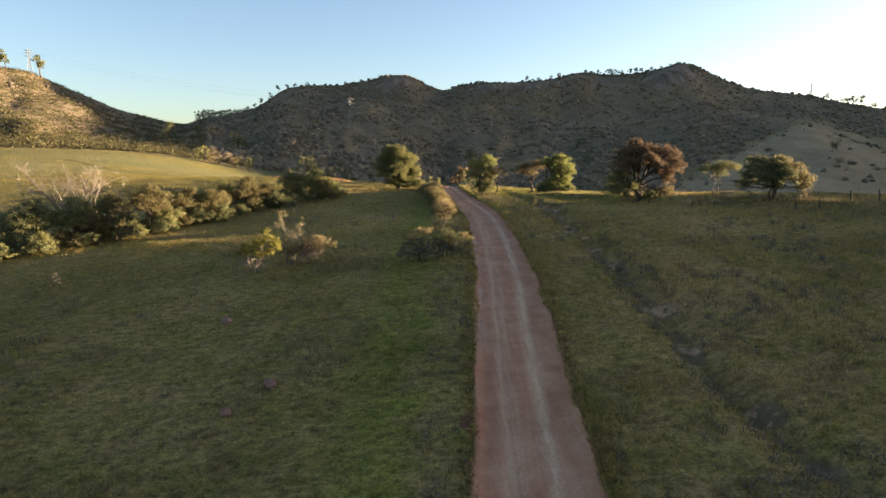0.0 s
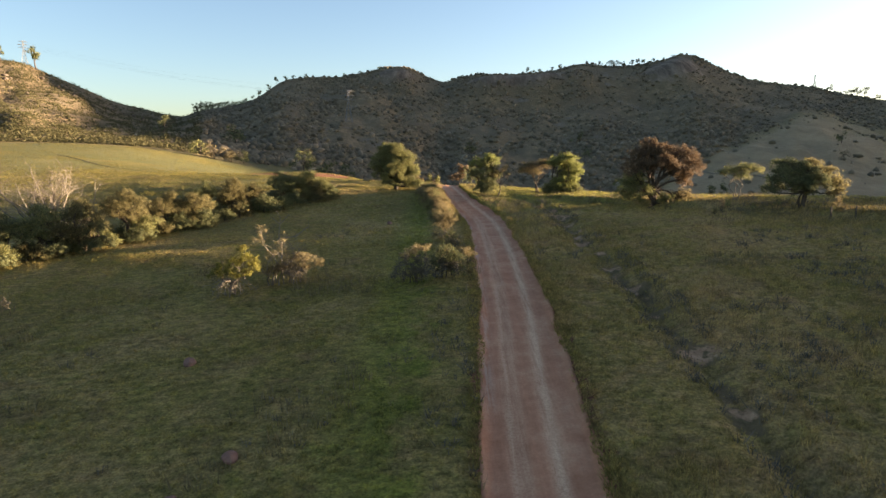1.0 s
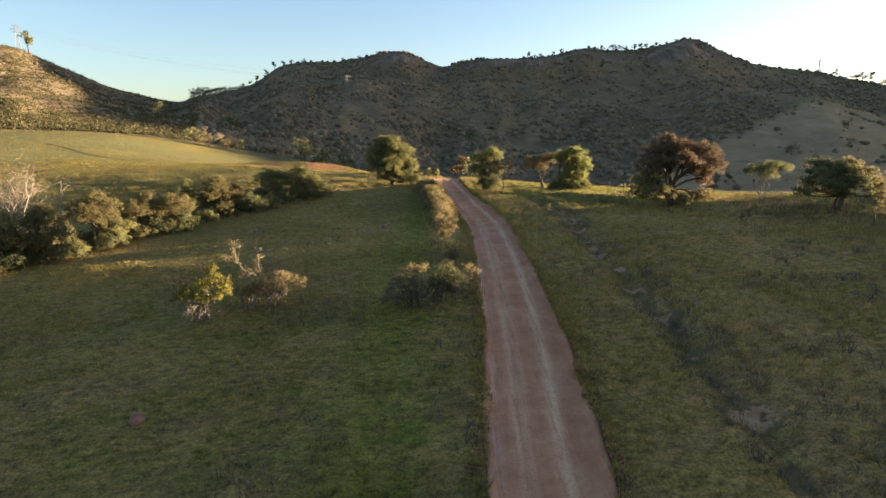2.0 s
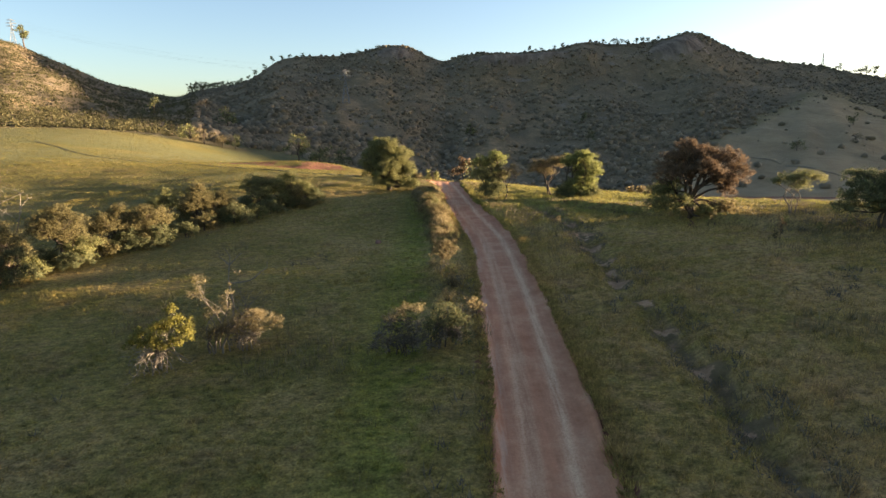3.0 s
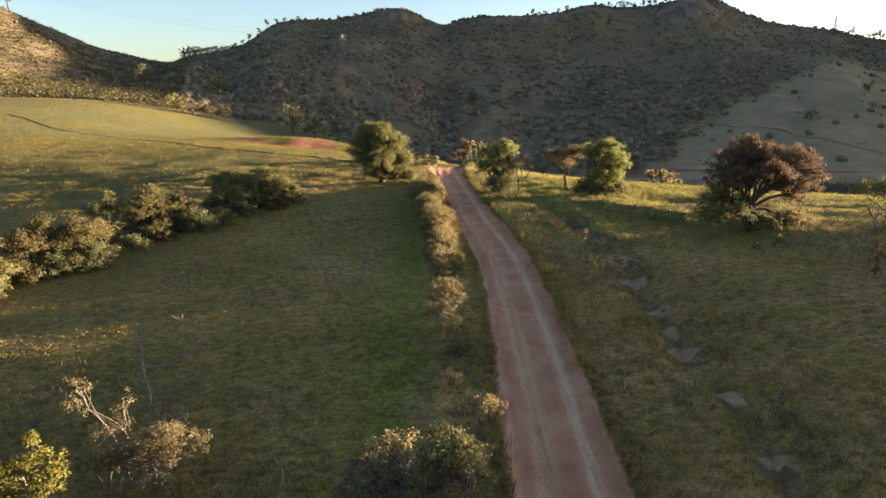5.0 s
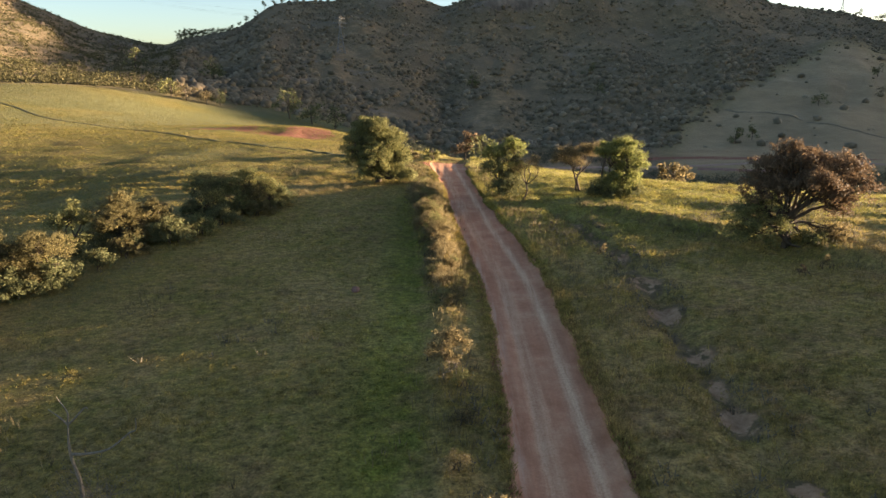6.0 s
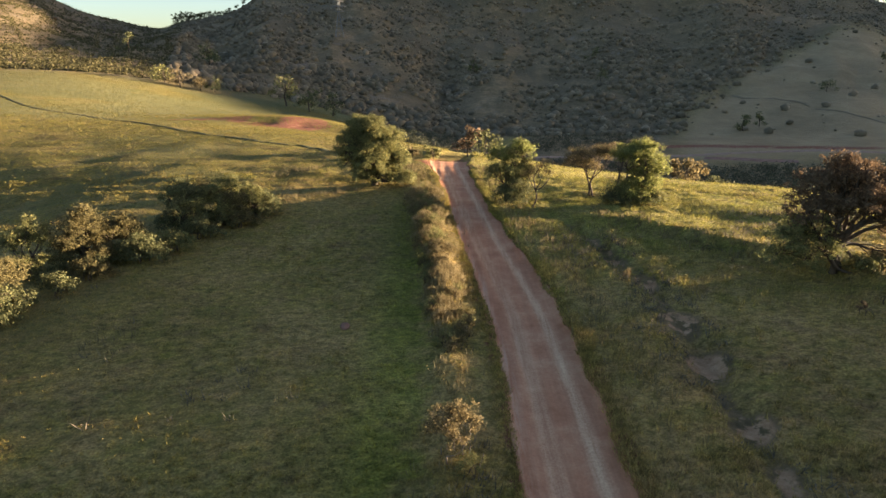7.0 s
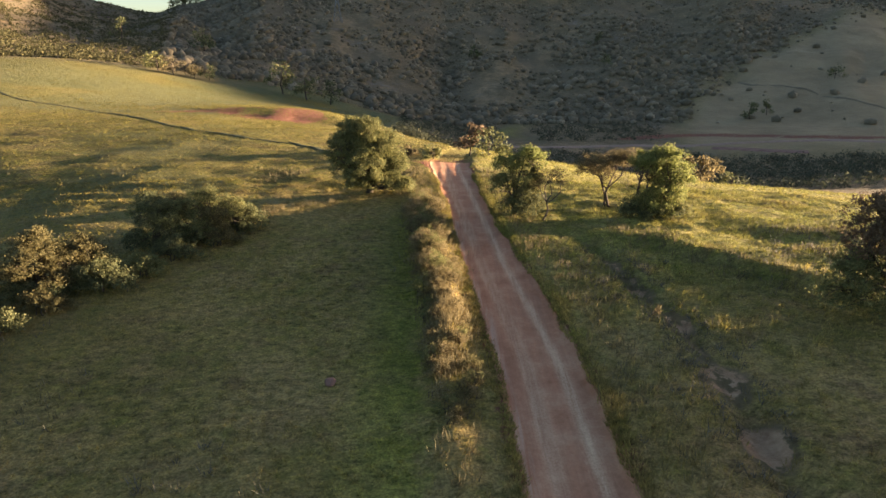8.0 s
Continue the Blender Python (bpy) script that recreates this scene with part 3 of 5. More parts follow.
def build_road():
    ys = np.arange(-58, 132, 0.4)
    across = np.linspace(-1, 1, 31)
    Y, A = np.meshgrid(ys, across, indexing="ij")
    y, a = Y.ravel(), A.ravel()
    ragged = 1 + 0.075 * fbm(y * 0.8 + np.sign(a) * 50, a * 0, 3.4, 3, 41)
    half = road_half(y) * ragged + 0.25
    x = road_x(y) + a * half
    z = height(x, y) + 0.015 - 0.35 * step(0.93, 1.0, np.abs(a))
    me = mesh("road", np.stack([x, y, z], 1), sheet(len(across), len(ys))[:, ::-1], DIRT, True)
    d = x - road_x(y)
    wander = 0.15 * fbm(y, y * 0, 14, 2, 42)
    left = 0.8 * np.exp(-((d + 0.95 + wander) / 0.22) ** 2) + 0.55 * np.exp(-((d + 0.50 + wander) / 0.18) ** 2)
    right = np.exp(-((d - 0.66 - 0.34 * step(20, 70, y) + wander) / 0.27) ** 2)
    track = np.clip(0.65 * left + 0.8 * right, 0, 1)
    side = np.exp(-((d + half - 0.5) / 0.28) ** 2) * step(-0.2, 0.3, fbm(y, y * 0, 9, 2, 43) + 0.25)
    flag(me, "across", np.stack([track, side, 0 * d, np.ones_like(d)], 1))
    tagged(new("road", me), "red dirt road with two pale wheel tracks", "road", kind="structure")


def ribbon(name, xs, ys, wide, material, label, lift=0.05):
    """A narrow trodden strip over the land, its edges tucked into the ground."""
    k = np.arange(len(xs))
    t = np.linspace(0, len(xs) - 1, 40 * len(xs))
    x, y = curve(k, xs)(t), curve(k, ys)(t)
    d = np.stack([np.gradient(x), np.gradient(y)], 1)
    d /= np.linalg.norm(d, axis=1)[:, None]
    rows = []
    for a, low in ((-1, -0.25), (-0.6, 0.0), (0, 0.02), (0.6, 0.0), (1, -0.25)):
        w = wide * 0.5 * a * (1 + 0.35 * fbm(t * 9 + a, t, 1.0, 2, 61))
        px, py = x - d[:, 1] * w, y + d[:, 0] * w
        rows.append(np.stack([px, py, height(px, py) + lift + low], 1))
    v = np.stack(rows, 1).reshape(-1, 3)
    tagged(new(name, mesh(name, v, sheet(5, len(t))[:, ::-1], material, True)), label, "path", kind="structure")


build_ground()
build_road()
ribbon("cattle_path", (-148, -136, -116, -95, -70, -48, -33.6, -23, -15.6), (244, 236, 219, 208, 187, 163, 151.4, 145, 135.5), 1.5, TURF, "narrow dark cattle path worn across the meadow", 0.10)
ribbon("hill_track", (203, 197, 214, 227, 241, 262), (500, 462, 444, 410, 382, 350), 2.6, WORN, "worn track down the far grassy slope", 0.25)
ribbon("valley_road", (20, 49, 80, 105, 133, 155, 175, 215), (306, 312, 317, 314, 319, 320, 318, 300), 6.0, PALE_CLAY, "red dirt road along the valley floor", 0.3)
ribbon("red_bank", (112, 122, 132, 142), (306, 301, 293, 288), 9.0, CLAY, "bare red earth beside the valley road", 0.3)


# ---- plants ----
def tube(points, radii, sides=6):
    """Verts and quads of a tapered limb through points."""
    pts = np.array(points, float)
    d = np.gradient(pts, axis=0)
    d /= np.linalg.norm(d, axis=1)[:, None] + 1e-9
    ref = np.array([0.31, 0.87, 0.38])
    u = np.cross(d, ref)
    u /= np.linalg.norm(u, axis=1)[:, None] + 1e-9
    v = np.cross(d, u)
    ang = np.arange(sides) * 2 * math.pi / sides
    ring = (np.cos(ang)[None, :, None] * u[:, None] + np.sin(ang)[None, :, None] * v[:, None]) * np.array(radii)[:, None, None]
    verts = (pts[:, None] + ring).reshape(-1, 3)
    k, n = len(pts), sides
    i = np.arange((k - 1) * n)
    r, c = i // n, i % n
    return verts, np.stack([r * n + c, r * n + (c + 1) % n, (r + 1) * n + (c + 1) % n, (r + 1) * n + c], 1)


def join(pieces):
    verts, faces, at = [], [], 0
    for v, f in pieces:
        verts.append(v)
        faces.append(f + at)
        at += len(v)
    return np.concatenate(verts), np.concatenate(faces)


def bent(a, b, rng, sag=0.12, n=5):
    a, b = np.array(a, float), np.array(b, float)
    s = np.linspace(0, 1, n)[:, None]
    off = rng.normal(0, 1, 3) * np.linalg.norm(b - a) * sag
    return a + (b - a) * s + off * (s * (1 - s) * 4) + rng.normal(0, 0.02, (n, 3)) * np.linalg.norm(b - a) * (s > 0) * (s < 1)


def leaves(rng, centres, radii, per, size, up=0.35):
    """Quads scattered in clumps, thicker towards each clump's outside."""
    k = len(centres)
    which = np.repeat(np.arange(k), per)
    d = rng.normal(0, 1, (len(which), 3))
    d /= np.linalg.norm(d, axis=1)[:, None]
    r = rng.random(len(which)) ** 0.55
    p = np.asarray(centres)[which] + d * (r * np.asarray(radii)[which])[:, None] * np.array([1, 1, 0.8])
    nrm = rng.normal(0, 1, p.shape) + d * 0.7 + np.array([0, 0, up])
    nrm /= np.linalg.norm(nrm, axis=1)[:, None]
    t = np.cross(nrm, rng.normal(0, 1, p.shape))
    t /= np.linalg.norm(t, axis=1)[:, None] + 1e-9
    w = np.cross(nrm, t)
    s = size * (0.6 + 0.8 * rng.random(len(p)))[:, None]
    verts = np.stack([p - t * s, p + w * s * 0.55 - t * s * 0.1, p + t * s, p - w * s * 0.55 + t * s * 0.1 + nrm * s * 0.2], 1).reshape(-1, 3)
    return verts, np.arange(len(verts)).reshape(-1, 4)


def plant(name, x, y, label, category, lobes, leaf, bark=BARK, trunk=1.2, girth=0.14, stems=1, clumps=14, per=119, size=0.081, clump=0.5, seed=1, group="", scale=1.0, sink=0.05, crown_name="crown"):
    """A woody plant. lobes: (dx, dy, dz, radius, squash, leaf material or None) of the crown's main masses, from the foot."""
    rng = np.random.default_rng(seed)
    z = ground_z(x, y) - sink
    top = thing(name, x, y, z, label, category, group)
    wood, crowns = [[] for s in range(stems)], {}
    forks = []
    for s in range(stems):
        lean = rng.normal(0, 0.18, 2) * (1.0 if stems > 1 else 0.35) * trunk
        foot = np.array([rng.normal(0, 0.12 * stems ** 0.5), rng.normal(0, 0.12 * stems ** 0.5), -0.15]) * (stems > 1) + np.array([0, 0, -0.1])
        head = np.array([foot[0] + lean[0], foot[1] + lean[1], trunk * (0.85 + 0.3 * rng.random())])
        g = girth * (0.8 + 0.4 * rng.random())
        wood[s].append(tube(bent(foot, head, rng, 0.06, 6), np.linspace(1.25, 0.8, 6) * g, 7))
        forks.append((head, g))
    for i, lobe in enumerate(lobes):
        c = np.array(lobe[:3], float) * scale
        rad, squash = lobe[3] * scale, lobe[4]
        mat = (lobe[5] if len(lobe) > 5 and lobe[5] else leaf)
        head, g = forks[i % len(forks)]
        limb = bent(head, c, rng, 0.14, 7)
        wood[i % stems].append(tube(limb, np.linspace(0.75, 0.22, 7) * g, 6))
        n = max(6, int(clumps * 1.75 * (rad / 1.2) ** 2))
        d = rng.normal(0, 1, (n, 3))
        d /= np.linalg.norm(d, axis=1)[:, None]
        d[:, 2] = np.where(d[:, 2] < -0.55, -d[:, 2], d[:, 2])
        cc = c + d * rad * (0.30 + 0.78 * rng.random(n) ** 0.7)[:, None] * np.array([1, 1, squash])
        cc[:, 2] = np.maximum(cc[:, 2], 0.15)
        cr = clump * (0.5 + 0.75 * rng.random(n)) * scale ** 0.5
        for j in range(0, n, 2):
            at = limb[rng.integers(3, 7)]
            wood[i % stems].append(tube(bent(at, cc[j], rng, 0.12, 4), np.linspace(0.22, 0.06, 4) * g, 3))
        lv, lf = leaves(rng, cc, cr, int(per * 0.66), size * 0.74)
        away = lv - (c - np.array([0, 0, 0.25 * rad]))
        crowns.setdefault(mat.name, (mat, []))[1].append((lv, lf, away / (np.linalg.norm(away, axis=1)[:, None] + 1e-6)))
    for pieces in wood:
        v, f = join(pieces)
        name = "trunk" if category == "tree" else "stem"
        part(name, mesh(name, v, f, bark, True), top)
    for mat, pieces in crowns.values():
        v, f = join([(lv, lf) for lv, lf, away in pieces])
        me = mesh(crown_name, v, f, mat)
        at = me.attributes.new("outward", "FLOAT_VECTOR", "POINT")
        at.data.foreach_set("vector", np.concatenate([away for lv, lf, away in pieces]).astype(np.float32).ravel())
        part(crown_name, me, top)
    return top


def ball(dz, r, n=5, spread_=0.9, seed=0, squash=0.85):
    """Lobes for a rounded crown of n masses."""
    rng = np.random.default_rng(seed)
    out = [(0, 0, dz, r * 0.75, squash)]
    for k in range(n):
        a = 2 * math.pi * (k + rng.random() * 0.6) / n
        out.append((math.cos(a) * r * 0.55 * spread_, math.sin(a) * r * 0.55 * spread_, dz + rng.normal(0, 0.25) * r, r * (0.42 + 0.2 * rng.random()), squash))
    return out


# trees along the brow, from the road outwards
plant("tree", -8.2, 112.5, "dense round olive-green tree beside the dirt road", "tree",
      [(0, 0, 4.0, 2.6, 1.0), (-1.3, 0, 6.2, 1.6, 0.9), (0.1, -0.4, 6.0, 1.7, 0.9), (1.6, 0.3, 4.6, 1.8, 1.0), (-2.3, -0.3, 4.4, 1.8, 1.0), (-0.2, -1.4, 3.0, 2.0, 0.9), (2.7, 0, 2.9, 1.3, 0.9), (-2.4, 0.2, 2.6, 1.5, 0.9),
       (-1.2, -1.0, 1.3, 1.3, 0.8), (0.9, -1.1, 1.4, 1.3, 0.8), (2.5, -0.3, 1.2, 1.2, 0.7), (3.7, -0.2, 0.9, 0.9, 0.8)],
      OLIVE, trunk=1.2, girth=0.3, clumps=24, per=105, size=0.115, clump=0.6, seed=11, scale=1.03)
# DARK low lobes paint the shade under this crown
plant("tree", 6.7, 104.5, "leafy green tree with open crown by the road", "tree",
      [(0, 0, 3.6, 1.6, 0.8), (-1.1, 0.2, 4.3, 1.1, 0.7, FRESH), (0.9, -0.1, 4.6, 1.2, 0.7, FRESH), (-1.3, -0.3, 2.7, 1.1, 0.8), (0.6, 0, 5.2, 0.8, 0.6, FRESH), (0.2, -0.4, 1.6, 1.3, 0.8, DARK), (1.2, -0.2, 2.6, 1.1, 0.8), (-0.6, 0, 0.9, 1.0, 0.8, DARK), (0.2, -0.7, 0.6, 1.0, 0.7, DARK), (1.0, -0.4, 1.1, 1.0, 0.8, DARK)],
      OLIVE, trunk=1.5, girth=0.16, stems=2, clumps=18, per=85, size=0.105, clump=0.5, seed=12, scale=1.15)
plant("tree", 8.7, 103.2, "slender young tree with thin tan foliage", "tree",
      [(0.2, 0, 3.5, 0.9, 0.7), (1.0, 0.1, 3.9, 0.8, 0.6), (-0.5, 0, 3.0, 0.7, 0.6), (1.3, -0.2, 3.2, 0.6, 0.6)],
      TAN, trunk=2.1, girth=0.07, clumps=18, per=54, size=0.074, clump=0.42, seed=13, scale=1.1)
# bright leaves above, DARK ones at the foot: crown shade put into leaf colour
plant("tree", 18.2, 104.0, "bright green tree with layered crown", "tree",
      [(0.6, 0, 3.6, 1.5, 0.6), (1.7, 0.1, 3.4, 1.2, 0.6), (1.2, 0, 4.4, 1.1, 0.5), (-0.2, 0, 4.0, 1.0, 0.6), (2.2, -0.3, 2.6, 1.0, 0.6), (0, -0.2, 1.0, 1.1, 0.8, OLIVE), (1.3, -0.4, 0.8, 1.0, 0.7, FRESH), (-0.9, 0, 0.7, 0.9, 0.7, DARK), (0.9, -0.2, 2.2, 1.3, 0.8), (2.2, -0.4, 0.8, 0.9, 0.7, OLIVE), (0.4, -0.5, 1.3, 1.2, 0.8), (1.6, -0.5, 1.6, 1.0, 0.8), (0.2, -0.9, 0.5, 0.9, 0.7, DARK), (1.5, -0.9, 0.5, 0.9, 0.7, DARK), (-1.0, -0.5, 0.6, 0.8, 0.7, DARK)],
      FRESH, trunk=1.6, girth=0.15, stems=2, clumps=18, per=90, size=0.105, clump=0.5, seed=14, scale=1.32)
plant("tree", 15.9, 107.5, "spreading thin tan tree with arching limbs", "tree",
      [(0.2, 0, 3.6, 1.4, 0.5), (-1.3, 0, 3.4, 1.3, 0.5), (1.2, 0, 3.9, 1.1, 0.5), (-2.1, 0.2, 2.9, 0.9, 0.5), (-0.6, -0.2, 2.7, 1.0, 0.5)],
      TAN, trunk=1.8, girth=0.12, stems=2, clumps=20, per=71, size=0.08, clump=0.45, seed=15, scale=1.25)
plant("tree", 26.4, 82.0, "broad rust-brown tree with green lower branches", "tree",
      [(0.2, 0, 5.9, 2.0, 0.8), (-2.2, 0.2, 5.7, 1.7, 0.8), (-0.9, 0, 6.9, 1.6, 0.7), (1.2, 0.2, 6.6, 1.5, 0.7), (3.3, 0, 6.1, 1.5, 0.8), (4.4, -0.2, 5.0, 1.4, 0.9), (2.6, -0.6, 4.4, 1.4, 0.7), (3.9, -0.3, 3.8, 1.2, 0.8), (3.6, 0.4, 2.9, 1.1, 0.8),
       (0.6, 1.8, 5.6, 1.6, 0.8), (0.4, -1.9, 5.4, 1.5, 0.7), (-1.6, -1.2, 4.8, 1.4, 0.7), (-2.9, -0.2, 4.3, 1.4, 0.8),
       (-2.6, -0.3, 3.2, 1.5, 0.8, OLIVE), (-3.6, 0, 2.5, 1.5, 0.8, OLIVE), (-2.9, -0.5, 1.3, 1.4, 0.8, OLIVE), (-4.1, -0.2, 1.2, 1.1, 0.8, OLIVE), (-1.6, -0.9, 1.9, 1.2, 0.7, OLIVE), (1.0, -0.9, 0.9, 1.1, 0.6, OLIVE), (2.5, -0.5, 1.0, 1.1, 0.6, TAN), (3.4, -0.2, 1.4, 1.0, 0.7, TAN)],
      RUST, trunk=1.9, girth=0.26, stems=2, clumps=17, per=95, size=0.10, clump=0.5, seed=16)
plant("tree", 34.6, 77.8, "small flat-topped tree with several thin trunks", "tree",
      [(-0.7, 0, 2.6, 1.0, 0.45), (0.7, 0, 2.8, 1.0, 0.45), (1.6, 0.2, 2.7, 0.7, 0.4), (-1.4, 0.1, 2.4, 0.6, 0.45), (0.1, -0.2, 2.2, 0.8, 0.5)],
      OLIVE, PALE_BARK, trunk=1.5, girth=0.07, stems=3, clumps=18, per=71, size=0.085, clump=0.42, seed=17, scale=1.3)
# lighter leaves on the sun side, dark elsewhere: side light painted into the crown
plant("tree", 36.6, 68.5, "wide low tree with dark rounded crown", "tree",
      [(0.3, 0, 3.4, 1.6, 0.7), (-1.6, -0.1, 2.9, 1.6, 0.7), (2.0, 0, 3.1, 1.5, 0.7, HEDGE_LEAF), (3.2, 0, 2.2, 1.2, 0.8, HEDGE_LEAF), (-2.6, 0.3, 2.3, 1.2, 0.8), (-1.2, 1.2, 4.0, 1.4, 0.6), (1.0, 0.8, 4.1, 1.2, 0.6, HEDGE_LEAF), (0.8, -1.2, 2.4, 1.4, 0.7), (-0.8, -1.2, 2.2, 1.3, 0.7), (-3.2, 0, 1.5, 0.9, 0.8), (3.5, -0.2, 1.4, 0.9, 0.8, HEDGE_LEAF), (0.2, 0, 1.6, 1.1, 0.7)],
      DARK, trunk=1.4, girth=0.13, stems=4, clumps=20, per=95, size=0.092, clump=0.5, seed=18)
plant("tree", 44.0, 56.4, "dark leafy tree standing in rough pasture", "tree",
      ball(1.9, 2.2, 6, 1.0, 5), DARK, trunk=0.9, girth=0.2, stems=2, clumps=22, per=105, size=0.095, clump=0.55, seed=19)

# hedge bushes down the left field: x, y, height, half width, leaves, label
HEDGE = (
    (-43.6, 57.5, 2.4, 1.6, OLIVE, "low olive bush at the end of the hedge"),
    (-42.4, 62.5, 5.2, 3.0, DARK, "large dark green hedge bush"),
    (-38.8, 65.5, 5.2, 2.6, OLIVE, "tall dark hedge bush with shaded leaves"),
    (-36.0, 67.5, 5.4, 2.4, HEDGE_LEAF, "olive hedge bush with sunlit top"),
    (-34.6, 73.5, 5.6, 2.9, HEDGE_LEAF, "tan feathery hedge tree catching evening sun"),
    (-33.0, 79.0, 4.6, 2.6, HEDGE_LEAF, "dull green bush in the hedge"),
    (-30.0, 80.5, 4.2, 2.4, HEDGE_LEAF, "tan bush leaning out of the hedge"),
    (-31.6, 87.0, 5.2, 1.7, OLIVE, "upright olive bush in the hedge"),
    (-28.4, 89.0, 5.0, 2.5, HEDGE_LEAF, "rounded bush with warm brown top"),
    (-26.0, 90.6, 3.8, 2.0, HEDGE_LEAF, "low tan bush at the hedge foot"),
    (-23.8, 97.2, 4.6, 2.4, DARK, "dark green bush where the hedge ends"),
    (-21.0, 99.0, 4.6, 2.4, OLIVE, "shaded bush at the hedge end"),
    (-18.6, 101.0, 3.4, 1.6, OLIVE, "small bush past the hedge"),
)
for i, (x, y, h, r, leaf, label) in enumerate(HEDGE):
    rng = np.random.default_rng(40 + i)
    lobes = [(0, 0, h * 0.60, r * 0.75, 0.8)]
    for k in range(7):
        a = 2 * math.pi * (k + 0.5 * rng.random()) / 7
        top = rng.random()
        lobes.append((math.cos(a) * r * 0.68, math.sin(a) * r * 0.6, h * (0.14 + 0.55 * top), r * (0.38 + 0.16 * rng.random()), 0.85, None if k % 3 else (DARK, OLIVE, HEDGE_LEAF)[i % 3]))
    lobes.append((r * rng.normal(0, 0.25), 0, h * 0.84, r * 0.4, 0.8))
    # darker leaves low in front put the shade at the foot into colour
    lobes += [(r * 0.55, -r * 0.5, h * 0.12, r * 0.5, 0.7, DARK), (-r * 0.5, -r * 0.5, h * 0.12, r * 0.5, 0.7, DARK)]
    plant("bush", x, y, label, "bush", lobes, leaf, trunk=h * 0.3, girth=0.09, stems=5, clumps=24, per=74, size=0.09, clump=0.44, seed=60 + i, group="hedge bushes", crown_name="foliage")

# undergrowth that fills the hedge between its larger bushes
FILL = random.Random(9)
for i in range(16):
    k = i / 15
    x, y = -43.2 + 25.5 * k + FILL.uniform(-0.8, 0.4), 59.5 + 42.0 * k ** 1.05 + FILL.uniform(-1, 1)
    h = FILL.uniform(1.5, 2.6)
    plant("bush", x, y, "tangled undergrowth at the foot of the hedge", "bush", [(0, 0, h * 0.5, h * 0.55, 0.8), (h * 0.5, 0, h * 0.3, h * 0.5, 0.7), (-h * 0.5, 0.2, h * 0.35, h * 0.5, 0.7)],
          (OLIVE, DARK, HEDGE_LEAF, DARK)[i % 4], trunk=h * 0.25, girth=0.05, stems=4, clumps=22, per=60, size=0.10, clump=0.42, seed=120 + i, group="hedge bushes", crown_name="foliage")

# bushes in the pasture and on the road bank
plant("bush", -15.0, 49.4, "yellow-leaved shrub with drooping leaf bunches", "bush",
      [(-1.0, 0, 1.9, 0.7, 0.7), (0.1, -0.2, 2.3, 0.7, 0.8), (0.9, 0.1, 2.5, 0.65, 0.8), (-0.3, -0.5, 1.6, 0.7, 0.7), (0.8, -0.4, 1.6, 0.6, 0.7), (0.5, 0.2, 3.3, 0.4, 0.9), (-1.4, -0.3, 1.5, 0.45, 0.7), (1.4, -0.2, 2.1, 0.5, 0.8)],
      YELLOW, BLEACHED, trunk=0.7, girth=0.03, stems=11, clumps=40, per=60, size=0.078, clump=0.25, seed=81, crown_name="foliage")
plant("bush", -12.7, 51.4, "tall tan shrub with feathery upright plumes", "bush",
      [(-1.0, 0, 4.1, 0.5, 1.3, PLUME), (-1.1, 0.1, 3.3, 0.5, 1.0, PLUME), (0.6, 0.2, 3.5, 0.42, 1.5, PLUME), (0.4, 0.1, 2.6, 0.4, 1.2), (-0.3, -0.1, 2.2, 0.55, 0.8), (1.2, 0, 2.0, 0.6, 0.6, PLUME), (2.0, 0.1, 2.2, 0.55, 0.5, PLUME), (0.2, -0.4, 1.3, 0.7, 0.7), (1.0, -0.4, 1.2, 0.7, 0.7, WEED), (-0.8, -0.4, 1.1, 0.6, 0.7)],
      TAN, PALE_BARK, trunk=1.1, girth=0.05, stems=7, clumps=32, per=46, size=0.052, clump=0.27, seed=82, crown_name="foliage")
plant("bush", -11.2, 51.6, "low reddish-brown shrub among grass", "bush",
      [(0, 0, 1.6, 0.8, 0.7), (1.0, 0, 1.8, 0.75, 0.6, PLUME), (1.7, 0.1, 1.5, 0.55, 0.6), (-0.9, -0.2, 1.2, 0.8, 0.6), (0.3, -0.6, 0.8, 0.9, 0.6, WEED), (-1.5, -0.4, 0.9, 0.7, 0.6), (0.6, -0.3, 1.2, 0.7, 0.6)], TAN, PALE_BARK, trunk=0.6, girth=0.04, stems=7, clumps=40, per=56, size=0.054, clump=0.28, seed=83, crown_name="foliage")
plant("bush", -12.3, 54.4, "grey leafless thicket of fine twigs", "bush",
      [(0, 0, 2.6, 1.0, 0.9), (0.9, 0.1, 2.0, 0.9, 0.8), (-0.5, 0, 1.6, 0.9, 0.8), (1.3, 0, 1.1, 0.9, 0.7), (0.2, -0.2, 0.9, 0.9, 0.7)], WEED, PALE_BARK, trunk=0.8, girth=0.045, stems=8, clumps=50, per=14, size=0.035, clump=0.3, seed=88, crown_name="foliage")
plant("bush", -1.9, 49.4, "brown shrub with pale sunlit flower heads", "bush",
      [(-0.3, 0, 2.5, 0.62, 0.6, PLUME), (0.5, 0.1, 2.6, 0.5, 0.6, PLUME), (-0.9, 0, 2.1, 0.45, 0.6, PLUME), (-0.6, 0, 1.5, 0.85, 0.8), (0.4, -0.1, 1.5, 0.85, 0.8), (0, -0.4, 0.8, 1.0, 0.7), (-1.2, -0.2, 0.8, 0.8, 0.7), (1.0, -0.4, 0.8, 0.8, 0.7)], WEED, trunk=0.6, girth=0.035, stems=9, clumps=30, per=66, size=0.062, clump=0.3, seed=84, crown_name="foliage")
